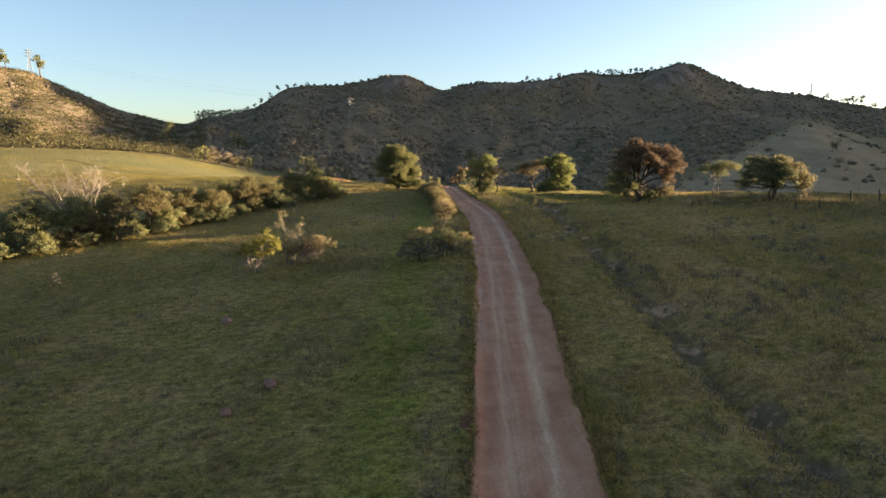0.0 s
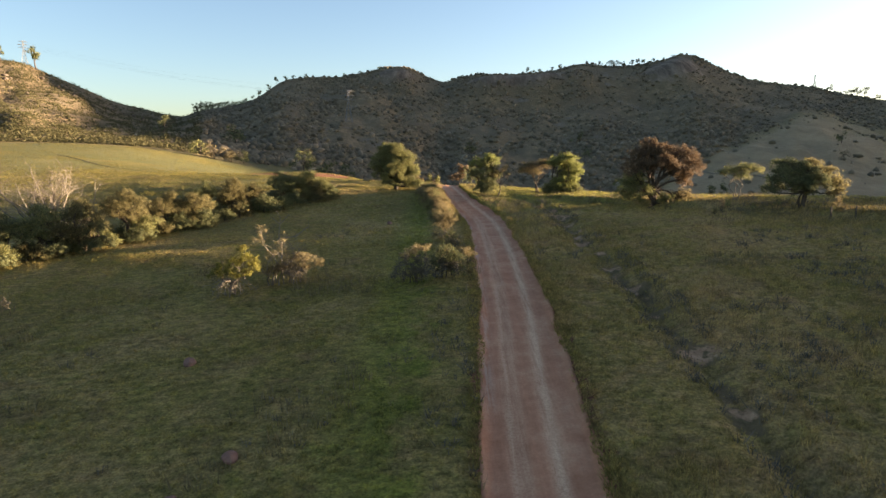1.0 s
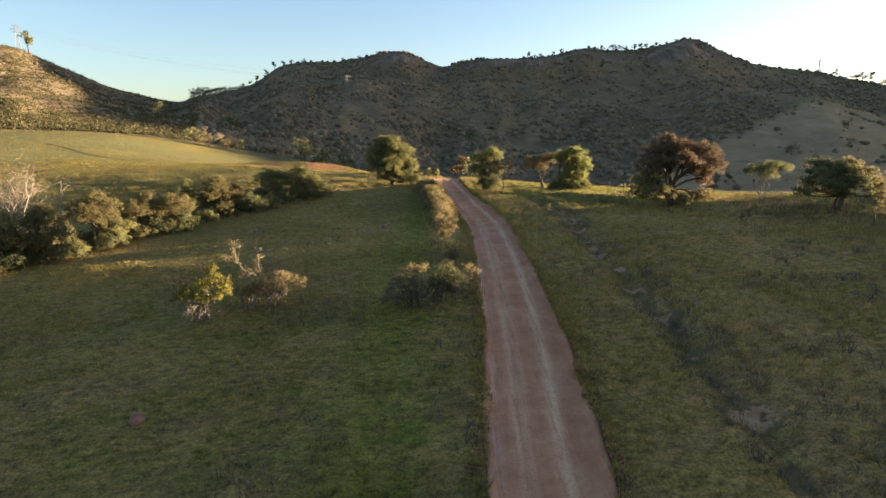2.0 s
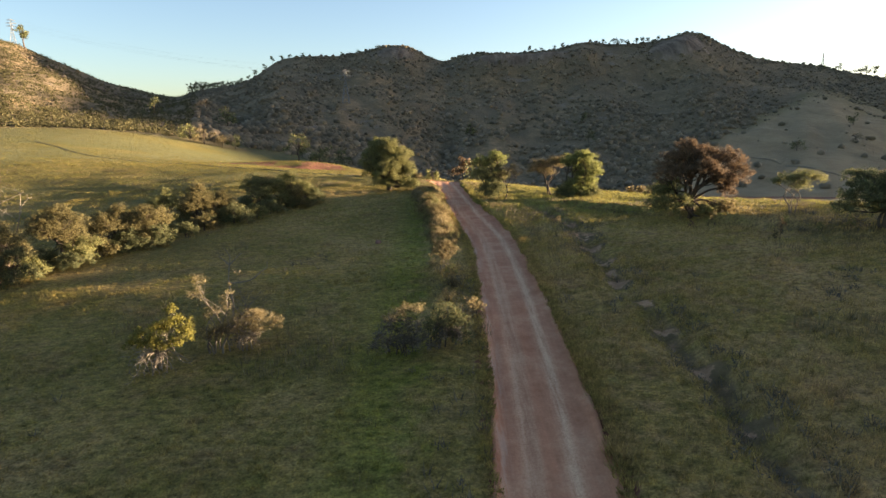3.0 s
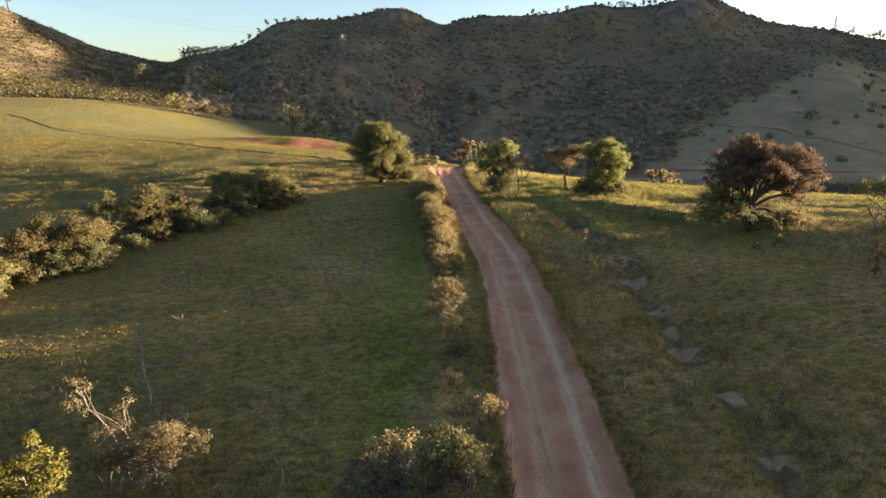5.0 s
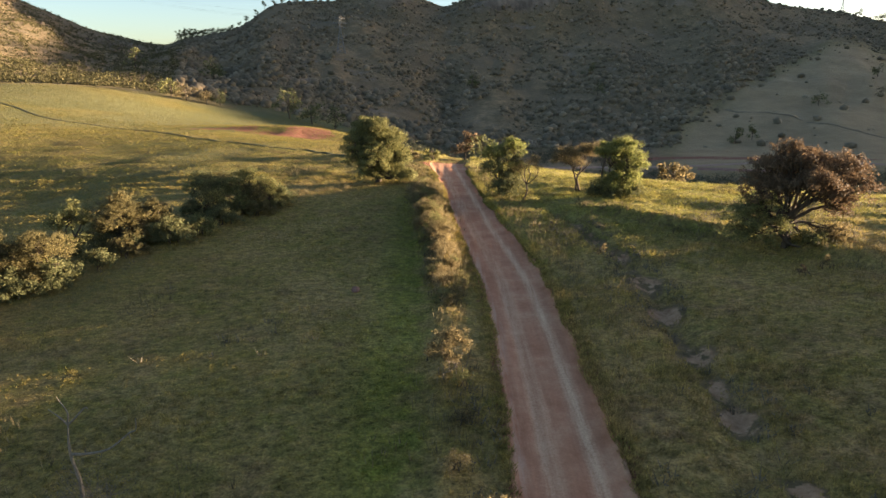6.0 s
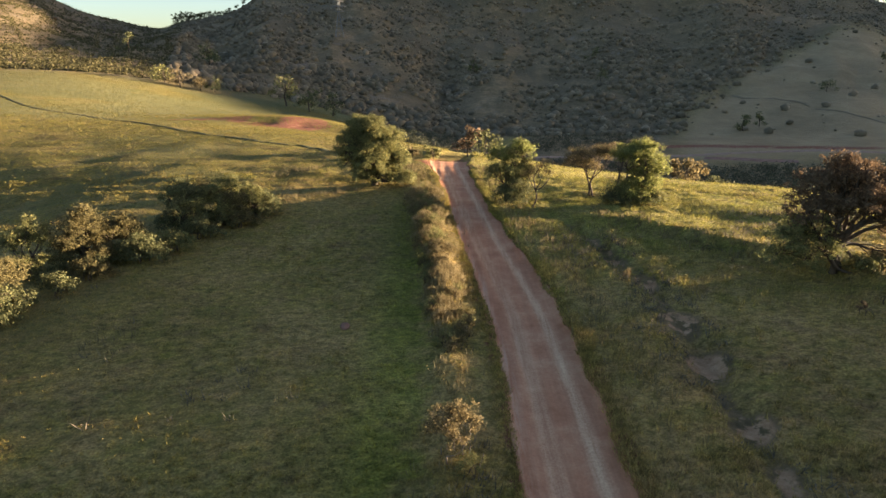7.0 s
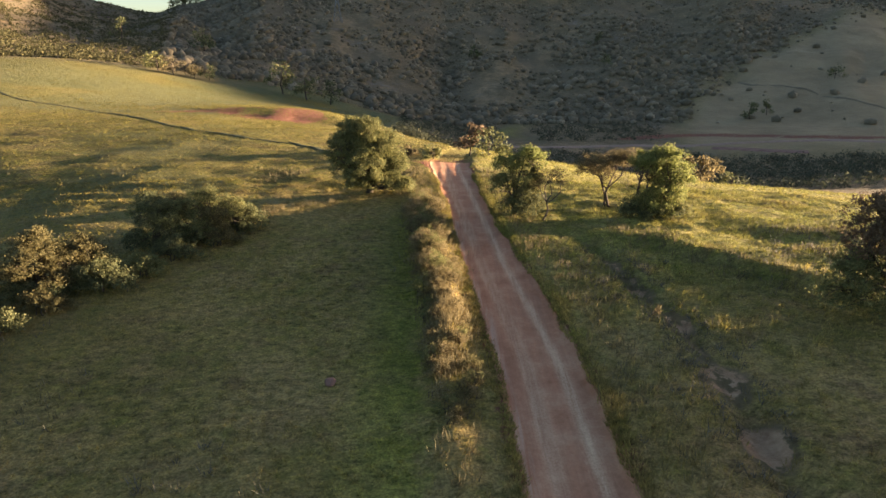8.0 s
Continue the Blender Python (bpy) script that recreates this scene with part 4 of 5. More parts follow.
plant("bush", 0.2, 49.9, "dark green shrub beside the road", "bush",
      [(0, 0, 1.7, 0.95, 0.8), (0.6, 0.1, 1.3, 0.85, 0.8), (-0.6, -0.1, 1.1, 0.9, 0.7), (0.2, -0.6, 0.8, 0.9, 0.7, WEED), (0.9, -0.2, 0.7, 0.7, 0.7)], DARK, trunk=0.5, girth=0.04, stems=6, clumps=28, per=80, size=0.072, clump=0.32, seed=85, crown_name="foliage")
plant("bush", 1.9, 54.0, "small cream-coloured shrub at the road edge", "bush",
      [(0, 0, 1.0, 0.6, 0.5), (0.3, 0, 0.8, 0.5, 0.5)], PLUME, trunk=0.4, girth=0.03, stems=5, clumps=28, per=78, size=0.059, clump=0.24, seed=86, crown_name="foliage")
plant("bush", 0.3, 63.9, "fan-shaped golden shrub with pale stems on the bank", "bush",
      [(0, 0, 2.0, 0.85, 0.6), (-0.5, 0, 1.6, 0.7, 0.8), (0.5, 0, 1.6, 0.7, 0.8), (0, -0.2, 1.0, 0.6, 0.8)], TAN, PALE_BARK, trunk=0.35, girth=0.035, stems=9, clumps=28, per=75, size=0.063, clump=0.3, seed=87, crown_name="foliage")
BANK = random.Random(5)
for i in range(84):
    y = 71.0 + 35.5 * (i / 84) ** 0.95 + BANK.uniform(-0.5, 0.5) if i > 3 else 57 + 3.1 * i
    x = float(road_x(np.array(y)) - road_half(np.array(y))) - 2.5 + BANK.uniform(-1.1, 1.0)
    h = BANK.uniform(0.95, 1.55) * (0.6 if y < 86 else 1.0) * (1.15 if y > 96 else 1)
    plant("bush", x, y, "golden dry shrub on the grassy road bank", "bush", [(0, 0, h * 0.62, h * 0.5, 0.8), (h * 0.4, 0.15, h * 0.38, h * 0.45, 0.7), (-h * 0.4, -0.1, h * 0.34, h * 0.45, 0.7)],
          (PLUME, TAN, OLIVE, PLUME, HEDGE_LEAF)[i % 5], trunk=h * 0.3, girth=0.025, stems=4, clumps=36, per=78, size=0.046, clump=0.27, seed=220 + i, group="road bank bushes", crown_name="foliage")

# small shrubs and reddish dead stalks in the right-hand pasture
for i, (x, y, h, leaf, label) in enumerate(((29.5, 70.5, 1.3, RUST, "rust-brown dead weed standing in grass"), (26.0, 76.5, 1.1, TAN, "dry tan weed below the low bank"), (23.5, 75.0, 0.9, RUST, "reddish dry weed in the pasture"), (27.8, 68.2, 0.8, TAN, "dry tan weed in rough pasture"),
                                            (34.8, 69.5, 1.3, OLIVE, "small round olive shrub near the trees"), (32.9, 70.6, 1.0, OLIVE, "low olive shrub in the grass"), (31.5, 73.5, 0.9, FRESH, "low bright green shrub by the bank"), (38.5, 65.5, 1.2, TAN, "dry tan shrub beside the wide tree"),
                                            (12.4, 82.5, 0.8, TAN, "dry weed beside the washed-out gully"), (20.5, 88.5, 0.9, OLIVE, "low shrub on the lit slope"), (-30.5, 47.5, 1.3, WEED, "dark tangled dead bush in the pasture"))):
    plant("shrub", x, y, label, "shrub", [(0, 0, h * 0.8, h * 0.2, 1.5), (h * 0.14, 0, h * 0.5, h * 0.22, 1.3), (-h * 0.14, 0.05, h * 0.42, h * 0.22, 1.2)],
          leaf, trunk=h * 0.35, girth=0.025, stems=5, clumps=90, per=30, size=0.055, clump=0.15, seed=700 + i, group="pasture shrubs", crown_name="foliage")

# low earth mounds in the left pasture
for i, (x, y, r) in enumerate(((-8.4, 28.6, 0.33), (-9.8, 26.3, 0.26), (-13.6, 37.5, 0.32), (-24.0, 30.6, 0.3), (-6.2, 77.0, 0.3))):
    rng = np.random.default_rng(750 + i)
    bm = bmesh.new()
    bmesh.ops.create_icosphere(bm, subdivisions=3, radius=r)
    for v in bm.verts:
        v.co *= 1 + 0.22 * noise.noise(v.co * 4 + Vector((i * 3.0, 0, 0)))
        v.co.z *= 0.85
    me = bpy.data.meshes.new("earth_mound")
    bm.to_mesh(me)
    bm.free()
    me.materials.append(CLAY)
    ob = new("earth_mound", me)
    ob.location = (x, y, ground_z(x, y) + r * 0.35)
    tagged(ob, "small brown earth mound in grazed grass", "mound", "earth mounds")


# ---- grass ----
def blades(rng, x, y, tall, wide, per, lean=0.45, lift=0.0):
    """Tufts of pointed blades rooted on the ground."""
    n = len(x)
    z = height(x, y) + lift - 0.03
    k = np.repeat(np.arange(n), per)
    a = rng.random(n * per) * 2 * math.pi
    h = tall[k] * (0.55 + 0.6 * rng.random(n * per))
    w = wide[k] * (0.7 + 0.6 * rng.random(n * per))
    r = 0.6 * tall[k] * rng.random(n * per)
    bx, by = x[k] + np.cos(a) * r, y[k] + np.sin(a) * r
    out = lean * h * (0.3 + rng.random(n * per))
    tx, ty = bx + np.cos(a) * out, by + np.sin(a) * out
    b = a + math.pi / 2 + rng.normal(0, 0.5, n * per)
    dx, dy = np.cos(b) * w * 0.5, np.sin(b) * w * 0.5
    zz = z[k]
    verts = np.stack([np.stack([bx - dx, by - dy, zz], 1), np.stack([bx + dx, by + dy, zz], 1), np.stack([tx, ty, zz + h], 1)], 1).reshape(-1, 3)
    return verts, np.arange(len(verts)).reshape(-1, 3)


def build_grass():
    rng = np.random.default_rng(3)

    def scatter(n, x0, x1, y0, y1):
        x, y = rng.uniform(x0, x1, n), rng.uniform(y0, y1, n)
        d = np.abs(x - road_x(y)) - road_half(y) * (1 + 0.1 * fbm(y, y * 0, 1.3, 2, 3))
        keep = (d > 0.0) & (washed(x, y) < 0.28 + 0.5 * rng.random(n))
        return x[keep], y[keep]
    near = scatter(84000, -44, 46, 4, 64)
    mid = scatter(66000, -60, 62, 58, 120)
    far = scatter(56000, -120, 70, 108, 230)

    def fade(x, y, x0, x1, y0, wide):
        m = step(x0, x0 + wide, x) * (1 - step(x1 - wide, x1, x)) * step(y0, y0 + wide, y)
        keep = rng.random(len(x)) < m
        return x[keep], y[keep]
    near, mid = fade(*near, -44, 46, 4, 14), fade(*mid, -60, 62, 58, 4)
    meadow = scatter(52000, -230, -24, 145, 330)
    inside = uphill(*meadow)[1] < 0
    meadow = meadow[0][inside], meadow[1][inside]
    # tufts that lean over the edges of the road
    ey = rng.uniform(8, 122, 13000)
    side = rng.choice([-1, 1], 13000)
    ex = road_x(ey) + side * (road_half(ey) + 0.02 + np.abs(rng.normal(0, 0.36, 13000)) + 0.25 * fbm(ey + 40 * side, ey * 0, 2.5, 2, 17))
    pieces = []
    for (x, y), tall, wide, per in ((near, 0.24, 0.046, 5), (mid, 0.25, 0.06, 4), (far, 0.30, 0.07, 3), (meadow, 0.34, 0.11, 2), ((ex, ey), 0.27, 0.05, 5)):
        rough = 0.6 + 0.9 * np.clip(0.5 + fbm(x, y, 5, 3, 13), 0, 1) + 0.4 * step(0.1, 0.5, fbm(x, y, 1.4, 2, 14))
        rough = rough * (0.62 + 0.38 * step(0, 3, x - road_x(y)))
        pieces.append(blades(rng, x, y, tall * rough, np.full(len(x), wide), per, 0.7))
    v, f = join(pieces)
    tagged(new("grass", mesh("grass", v, f, GRASS)), "short green pasture grass in uneven tufts", "grass", kind="stuff")
    # tall straw-coloured grass on banks and in drifts
    x, y = scatter(60000, -30, 50, 14, 125)
    d = x - road_x(y)
    half = road_half(y)
    m = np.exp(-((d + half + 2.5) / 1.3) ** 2) * step(25, 60, y) * (0.06 + 0.94 * step(76, 86, y)) + 0.55 * np.exp(-((d - half - 2.2) / 1.6) ** 2) * step(60, 85, y)
    m += 0.5 * step(0.25, 0.6, fbm(x, y, 7, 3, 15)) + 0.6 * np.exp(-(terrace(x, y) / 1.5) ** 2) * (x > 14)
    m += 0.9 * np.exp(-((y - 104 - 0.75 * (x + 19)) / 0.8) ** 2) * (x > -20) * (x < -10)
    m *= 1 - 0.9 * np.exp(-((d + half + 2.5) / 2.2) ** 2) * (1 - step(72, 80, y))
    keep = rng.random(len(x)) < m
    x, y = x[keep], y[keep]
    by = rng.uniform(58, 108, 8000)
    bx = road_x(by) - road_half(by) - 2.4 + rng.normal(0, 0.75, 8000)
    keep = rng.random(8000) < (0.08 + 0.92 * step(75, 84, by)) * (0.55 + 0.9 * fbm(bx, by, 2.5, 2, 19))
    x, y = np.concatenate([x, bx[keep]]), np.concatenate([y, by[keep]])
    # lone tussocks over the sunlit meadow
    mx, my = rng.uniform(-130, -16, 900), rng.uniform(104, 235, 900)
    lone = (my > 100 + 0.75 * (mx + 20)) & (rng.random(900) < 0.45 + 0.9 * fbm(mx, my, 18, 2, 16))
    x, y = np.concatenate([x, mx[lone]]), np.concatenate([y, my[lone]])
    v, f = blades(rng, x, y, 0.55 * (0.6 + 0.6 * rng.random(len(x))), np.full(len(x), 0.05), 6, 0.35)
    tagged(new("tall_grass", mesh("tall_grass", v, f, STRAW)), "dry straw-coloured tall grass along the road banks", "grass", kind="stuff")


def build_weeds():
    """Knee-high brown weeds and dead stalks in drifts through the rough pasture."""
    rng = np.random.default_rng(12)
    n = 34000
    x, y = rng.uniform(-40, 52, n), rng.uniform(12, 100, n)
    d = np.abs(x - road_x(y)) - road_half(y)
    right = step(2, 8, x - road_x(y))
    m = step(0.12, 0.5, fbm(x, y, 9, 3, 51) + 0.22 * right) * (0.12 + 0.88 * right) * step(0.0, 0.4, fbm(x, y, 2.0, 2, 52) + 0.2)
    m = np.maximum(0.6 * m, 0.8 * np.exp(-((np.abs(x - gully_x(y) - 0.2) - 1.1) / 0.6) ** 2) * step(-0.3, 0.3, fbm(x, y, 5, 2, 54)) * (1 - step(92, 98, y)))
    verge = np.exp(-((x - road_x(y) + road_half(y) + 1.5) / 1.0) ** 2) * (1 - step(58, 68, y))
    m = np.maximum(m, 0.95 * verge * step(-0.35, 0.25, fbm(x, y, 3, 2, 53)))
    keep = (rng.random(n) < m) & (d > 0.3) & (washed(x, y) < 0.6)
    x, y = x[keep], y[keep]
    v, f = blades(rng, x, y, 0.32 + 0.3 * rng.random(len(x)), np.full(len(x), 0.05), 7, 0.7)
    c = np.stack([x, y, height(x, y) + 0.16], 1)
    lv, lf = leaves(rng, c, 0.24 + 0.12 * rng.random(len(x)), 7, 0.055)
    me = mesh("weeds", np.concatenate([v, lv]), [f, lf + len(v)], WEED)
    tagged(new("weeds", me), "grey-brown weeds and dead stalks among the grass", "weeds", kind="stuff")


build_grass()
build_weeds()


# ---- scrub on the hills ----
def lumps(rng, centres, size):
    """Knobbly low-poly masses for foliage or stones too far off to show leaves."""
    bm = bmesh.new()
    bmesh.ops.create_icosphere(bm, subdivisions=1, radius=1)
    base = np.array([v.co[:] for v in bm.verts])
    tri = np.array([[v.index for v in f.verts] for f in bm.faces])
    bm.free()
    n, k = len(centres), len(base)
    r = 0.6 + 0.65 * rng.random((n, k, 1))
    flat = np.stack([np.ones(n), 0.8 + 0.4 * rng.random(n), 0.6 + 0.35 * rng.random(n)], 1)[:, None]
    v = centres[:, None] + base[None] * r * flat * np.asarray(size)[:, None, None]
    f = tri[None] + (np.arange(n) * k)[:, None, None]
    return v.reshape(-1, 3), f.reshape(-1, 3)


def rock_free(x, y):
    u, s = uphill(x, y)
    bare = np.exp(-(((u + 0.075) / 0.03) ** 2 + ((s - 0.90) / 0.07) ** 2)) + np.exp(-(((u - 0.12) / 0.09) ** 2 + ((s - 0.86) / 0.06) ** 2)) + np.exp(-(((u - 0.36) / 0.05) ** 2 + ((s - 0.88) / 0.10) ** 2))
    return bare < 0.5


def build_scrub():
    rng = np.random.default_rng(4)
    n = 52000
    u = rng.uniform(-0.9, 0.9, n)
    s = rng.random(n) ** 1.15
    y = foot_y(u) + s * (crest_y(u) - foot_y(u))
    x = u * y
    thick = fbm(x, y, 75, 3, 22) + 0.5 * fbm(x, y, 22, 2, 24)
    spur = step(0.30, 0.36, u - 0.25 * step(-0.05, 0.6, s)) * (1 - step(0.42, 0.62, s + 0.25 * fbm(x, y, 80, 3, 21)))
    keep = (rng.random(n) < 0.42 + 0.15 * (1 - s) + 0.45 * (u < -0.38) + 1.1 * thick) & (rng.random(n) > 0.97 * spur) & rock_free(x, y)
    x, y, s = x[keep], y[keep], s[keep]
    size = (0.6 + 2.0 * rng.random(len(x)) ** 2.4) * (1 + 0.35 * (1 - s))
    # ragged fringe of bushes along the crest
    cu = rng.uniform(-0.9, 0.9, 1500)
    cu = cu[fbm(cu * 100, cu * 0, 3.0, 3, 27) + 0.25 > 0]
    cy = crest_y(cu) * rng.uniform(0.975, 1.0, len(cu))
    x, y, size = np.concatenate([x, cu * cy]), np.concatenate([y, cy]), np.concatenate([size, 0.8 + 2.2 * rng.random(len(cu)) ** 2])
    c = np.stack([x, y, height(x, y, False) + size * 0.3], 1)
    near = x / y < -0.38
    v, f = leaves(rng, c[near], size[near] * 1.05, 11, 0.55, 0.8)
    tagged(new("hill_broom", mesh("hill_broom", v, f, BROOM)), "olive bushes dotted over the sunlit hill", "scrub", kind="stuff")
    v, f = lumps(rng, c[~near], size[~near])
    tagged(new("hill_scrub", mesh("hill_scrub", v, f, SCRUB)), "dark scrub and low trees covering the hillsides", "scrub", kind="stuff")


def build_valley_wood():
    """Dense dark thicket on the low ground between the brow and the valley road."""
    rng = np.random.default_rng(6)
    n = 4000
    y = rng.uniform(204, 385, n)
    u = rng.uniform(-0.06, 0.75, n)
    x = u * y
    keep = (fbm(x, y, 35, 2, 23) + 0.30 > 0) & ((y < 296 - 22 * (x > 100)) | (y > 330)) & ((y < 330) | (u < 0.30)) & ((np.abs(x - 36) > 8) | (y < 330))
    x, y = x[keep], y[keep]
    size = (1.6 + 1.9 * rng.random(len(x)) ** 1.5) * (1 - 0.35 * step(250, 290, y) * (1 - step(330, 345, y)))
    z = height(x, y, False)
    c = np.stack([x, y, z + size * 0.5], 1)
    v, f = leaves(rng, c, size, 24, 0.34, 0.7)
    tagged(new("valley_thicket", mesh("valley_thicket", v, f, THICKET)), "dense dark green thicket on the valley floor", "thicket", kind="stuff")


build_scrub()
build_valley_wood()


# ---- things far off ----
def far_tree(x, y, tall, wide, label, leaf=DARK, seed=0, bare=0.45, group="ridge trees"):
    """A tree on a distant slope: bare lower trunk, ragged crown of a few masses."""
    rng = np.random.default_rng(seed)
    z = float(height(np.array([x]), np.array([y]), True)[0])
    top = thing("tree", x, y, z - 0.4, label, "tree", group)
    head = np.array([rng.normal(0, 0.04) * tall, 0, tall * 0.8])
    wood = [tube(bent((0, 0, -0.5), head, rng, 0.03, 5), np.linspace(0.035, 0.012, 5) * tall, 5)]
    cs, rs = [], []
    for k in range(9):
        a, h = rng.random() * 6.28, bare + (1 - bare) * rng.random()
        r = wide * 0.5 * (0.25 + 0.75 * rng.random()) * (1.15 - 0.5 * (h - bare) / (1 - bare))
        c = np.array([math.cos(a) * r, math.sin(a) * r, h * tall])
        cs.append(c)
        rs.append(wide * (0.16 + 0.12 * rng.random()))
        wood.append(tube(bent(head * (0.5 + 0.4 * rng.random()), c, rng, 0.1, 3), np.linspace(0.012, 0.005, 3) * tall, 4))
    v, f = join(wood)
    part("trunk", mesh("trunk", v, f, BARK, True), top)
    v, f = leaves(rng, np.array(cs), np.array(rs), 46, 0.035 * tall + 0.12)
    part("crown", mesh("crown", v, f, leaf), top)
    return top


def on_ridge(u, back=1.0):
    y = float(crest_y(np.array(u))) * back
    return u * y, y


# lone trees and clumps along the crests
RIDGE = ((-0.638, 26, 18), (-0.70, 20, 14), (-0.692, 17, 10), (-0.712, 18, 12), (-0.275, 12, 8), (-0.262, 15, 7), (-0.29, 13, 9), (-0.30, 9, 8), (-0.312, 10, 6), (-0.248, 9, 8), (-0.235, 8, 9), (-0.216, 9, 7),
         (-0.155, 9, 6), (-0.13, 7, 8), (-0.10, 7, 9), (0.03, 6, 8), (0.055, 6, 9), (0.133, 13, 7), (0.142, 8, 9), (0.152, 8, 10), (0.172, 9, 7), (0.184, 11, 8), (0.247, 10, 11), (0.262, 13, 15), (0.272, 13, 14), (0.281, 11, 12), (0.296, 15, 10),
         (0.305, 14, 9), (0.314, 12, 8), (0.332, 9, 12), (0.345, 7, 8), (0.36, 6, 9), (0.372, 6, 7), (0.392, 6, 6), (0.50, 5, 8), (0.53, 5, 7), (0.587, 6, 8), (0.611, 11, 9), (0.655, 14, 15), (0.667, 15, 16), (0.64, 9, 12), (0.69, 9, 12))
for i, (u, tall, wide) in enumerate(RIDGE):
    x, y = on_ridge(u, 0.985)
    tall, wide = (tall, wide) if abs(u) > 0.6 else (0.75 * tall, 0.8 * wide)
    far_tree(x, y, tall, wide, "tall airy tree on the hill crest" if tall > 12 else "small dark tree on the hill crest", DARK, 300 + i)
# plantation row at the saddle
for i in range(30):
    u = -0.394 + 0.0028 * i
    x, y = on_ridge(u, 0.99)
    far_tree(x, y, 12 - 0.25 * i + 1.5 * math.sin(i * 2.1), 8.0, "dark conifer in a row on the saddle", DARK, 360 + i, 0.02, "saddle conifers")
# trees down in the valley and below the brow
VALLEY = ((167, 389, 9, 9, DARK), (178, 394, 8, 8, DARK), (43.5, 152, 5.5, 6, TAN), (46.5, 156, 5, 5, TAN), (60, 175, 4.5, 6, DARK), (-1.9, 133.5, 2.6, 2.6, OLIVE), (3.6, 141, 4.5, 5, RUST), (-4.5, 136, 1.8, 2.6, TAN), (6.5, 140, 4.5, 6, DARK),
          (-120, 331, 8, 11, TAN), (-129, 336, 9, 12, OLIVE), (-112, 334, 7, 10, TAN), (-107, 338, 7, 9, DARK), (-76, 345, 13, 15, DARK), (-64, 342, 12, 14, DARK), (-54, 346, 11, 13, DARK), (-138, 420, 15, 17, DARK), (24, 560, 12, 12, DARK), (131, 600, 10, 13, DARK), (118, 520, 9, 12, DARK),
          (200, 250, 9, 14, DARK), (215, 262, 8, 12, DARK), (190, 268, 8, 12, DARK), (230, 270, 9, 13, DARK), (240, 330, 9, 12, DARK), (-190, 430, 12, 14, DARK), (330, 520, 9, 12, DARK), (250, 455, 8, 11, DARK), (300, 470, 7, 10, SCRUB))
for i, (x, y, tall, wide, leaf) in enumerate(VALLEY):
    far_tree(x, y, tall, wide, {"rust_leaves": "rust-coloured round tree below the brow", "tan_leaves": "tan leafy tree on lower ground", "olive_leaves": "olive tree at the meadow edge"}.get(leaf.name, "dark round tree in the valley"), leaf, 400 + i, 0.25, "valley trees")


def dead_tree(x, y, tall, label, seed, stems=(-0.08, 0.1), limbs=4, twigs=9, thick=0.022, wood=PALE_BARK):
    """A leafless tree: stems that lean by the given shares of its height, forking limbs, fine twigs."""
    rng = np.random.default_rng(seed)
    top = thing("dead_tree", x, y, ground_z(x, y) - 0.1, label, "tree")
    trunk, branch, twig = [], [], []
    g = tall * thick
    for s, lean in enumerate(stems):
        head = np.array([lean, rng.normal(0, 0.06), 0.42 - 0.3 * abs(lean)]) * tall
        path = bent((0.25 * s - 0.12 * len(stems), 0, -0.2), head, rng, 0.07, 7)
        trunk.append(tube(path, np.linspace(1.2, 0.65, 7) * g, 7))
        for k in range(limbs):
            out = lean * 0.9 + rng.normal(0, 0.20)
            end = path[-1] + np.array([out, rng.normal(0, 0.14), 0.14 + 0.42 * rng.random()]) * tall * (0.6 + 0.5 * rng.random())
            limb = bent(path[rng.integers(3, 7)], end, rng, 0.16, 8)
            branch.append(tube(limb, np.linspace(0.62, 0.15, 8) * g, 6))
            for j in range(twigs):
                at = limb[rng.integers(2, 8)]
                tip = at + np.array([rng.normal(0, 0.13), rng.normal(0, 0.1), 0.03 + 0.12 * rng.random()]) * tall
                tw = bent(at, tip, rng, 0.2, 5)
                twig.append(tube(tw, np.linspace(0.16, 0.04, 5) * g, 4))
                for q in range(5):
                    a2 = tw[rng.integers(1, 5)]
                    twig.append(tube(bent(a2, a2 + np.array([rng.normal(0, 0.06), rng.normal(0, 0.05), 0.05 * rng.random() + 0.01]) * tall, rng, 0.2, 3), np.linspace(0.06, 0.025, 3) * g, 3))
    for name, pieces in (("trunk", trunk), ("branch", branch), ("brushwood", twig)):
        v, f = join(pieces)
        part(name, mesh(name, v, f, wood, True), top)
    return top


dead_tree(-42.2, 71.0, 10.2, "bleached dead tree with forked bare limbs behind the hedge", 12, (-0.26, -0.12, 0.0, 0.08, 0.2), 4, 12, 0.0135, BLEACHED)


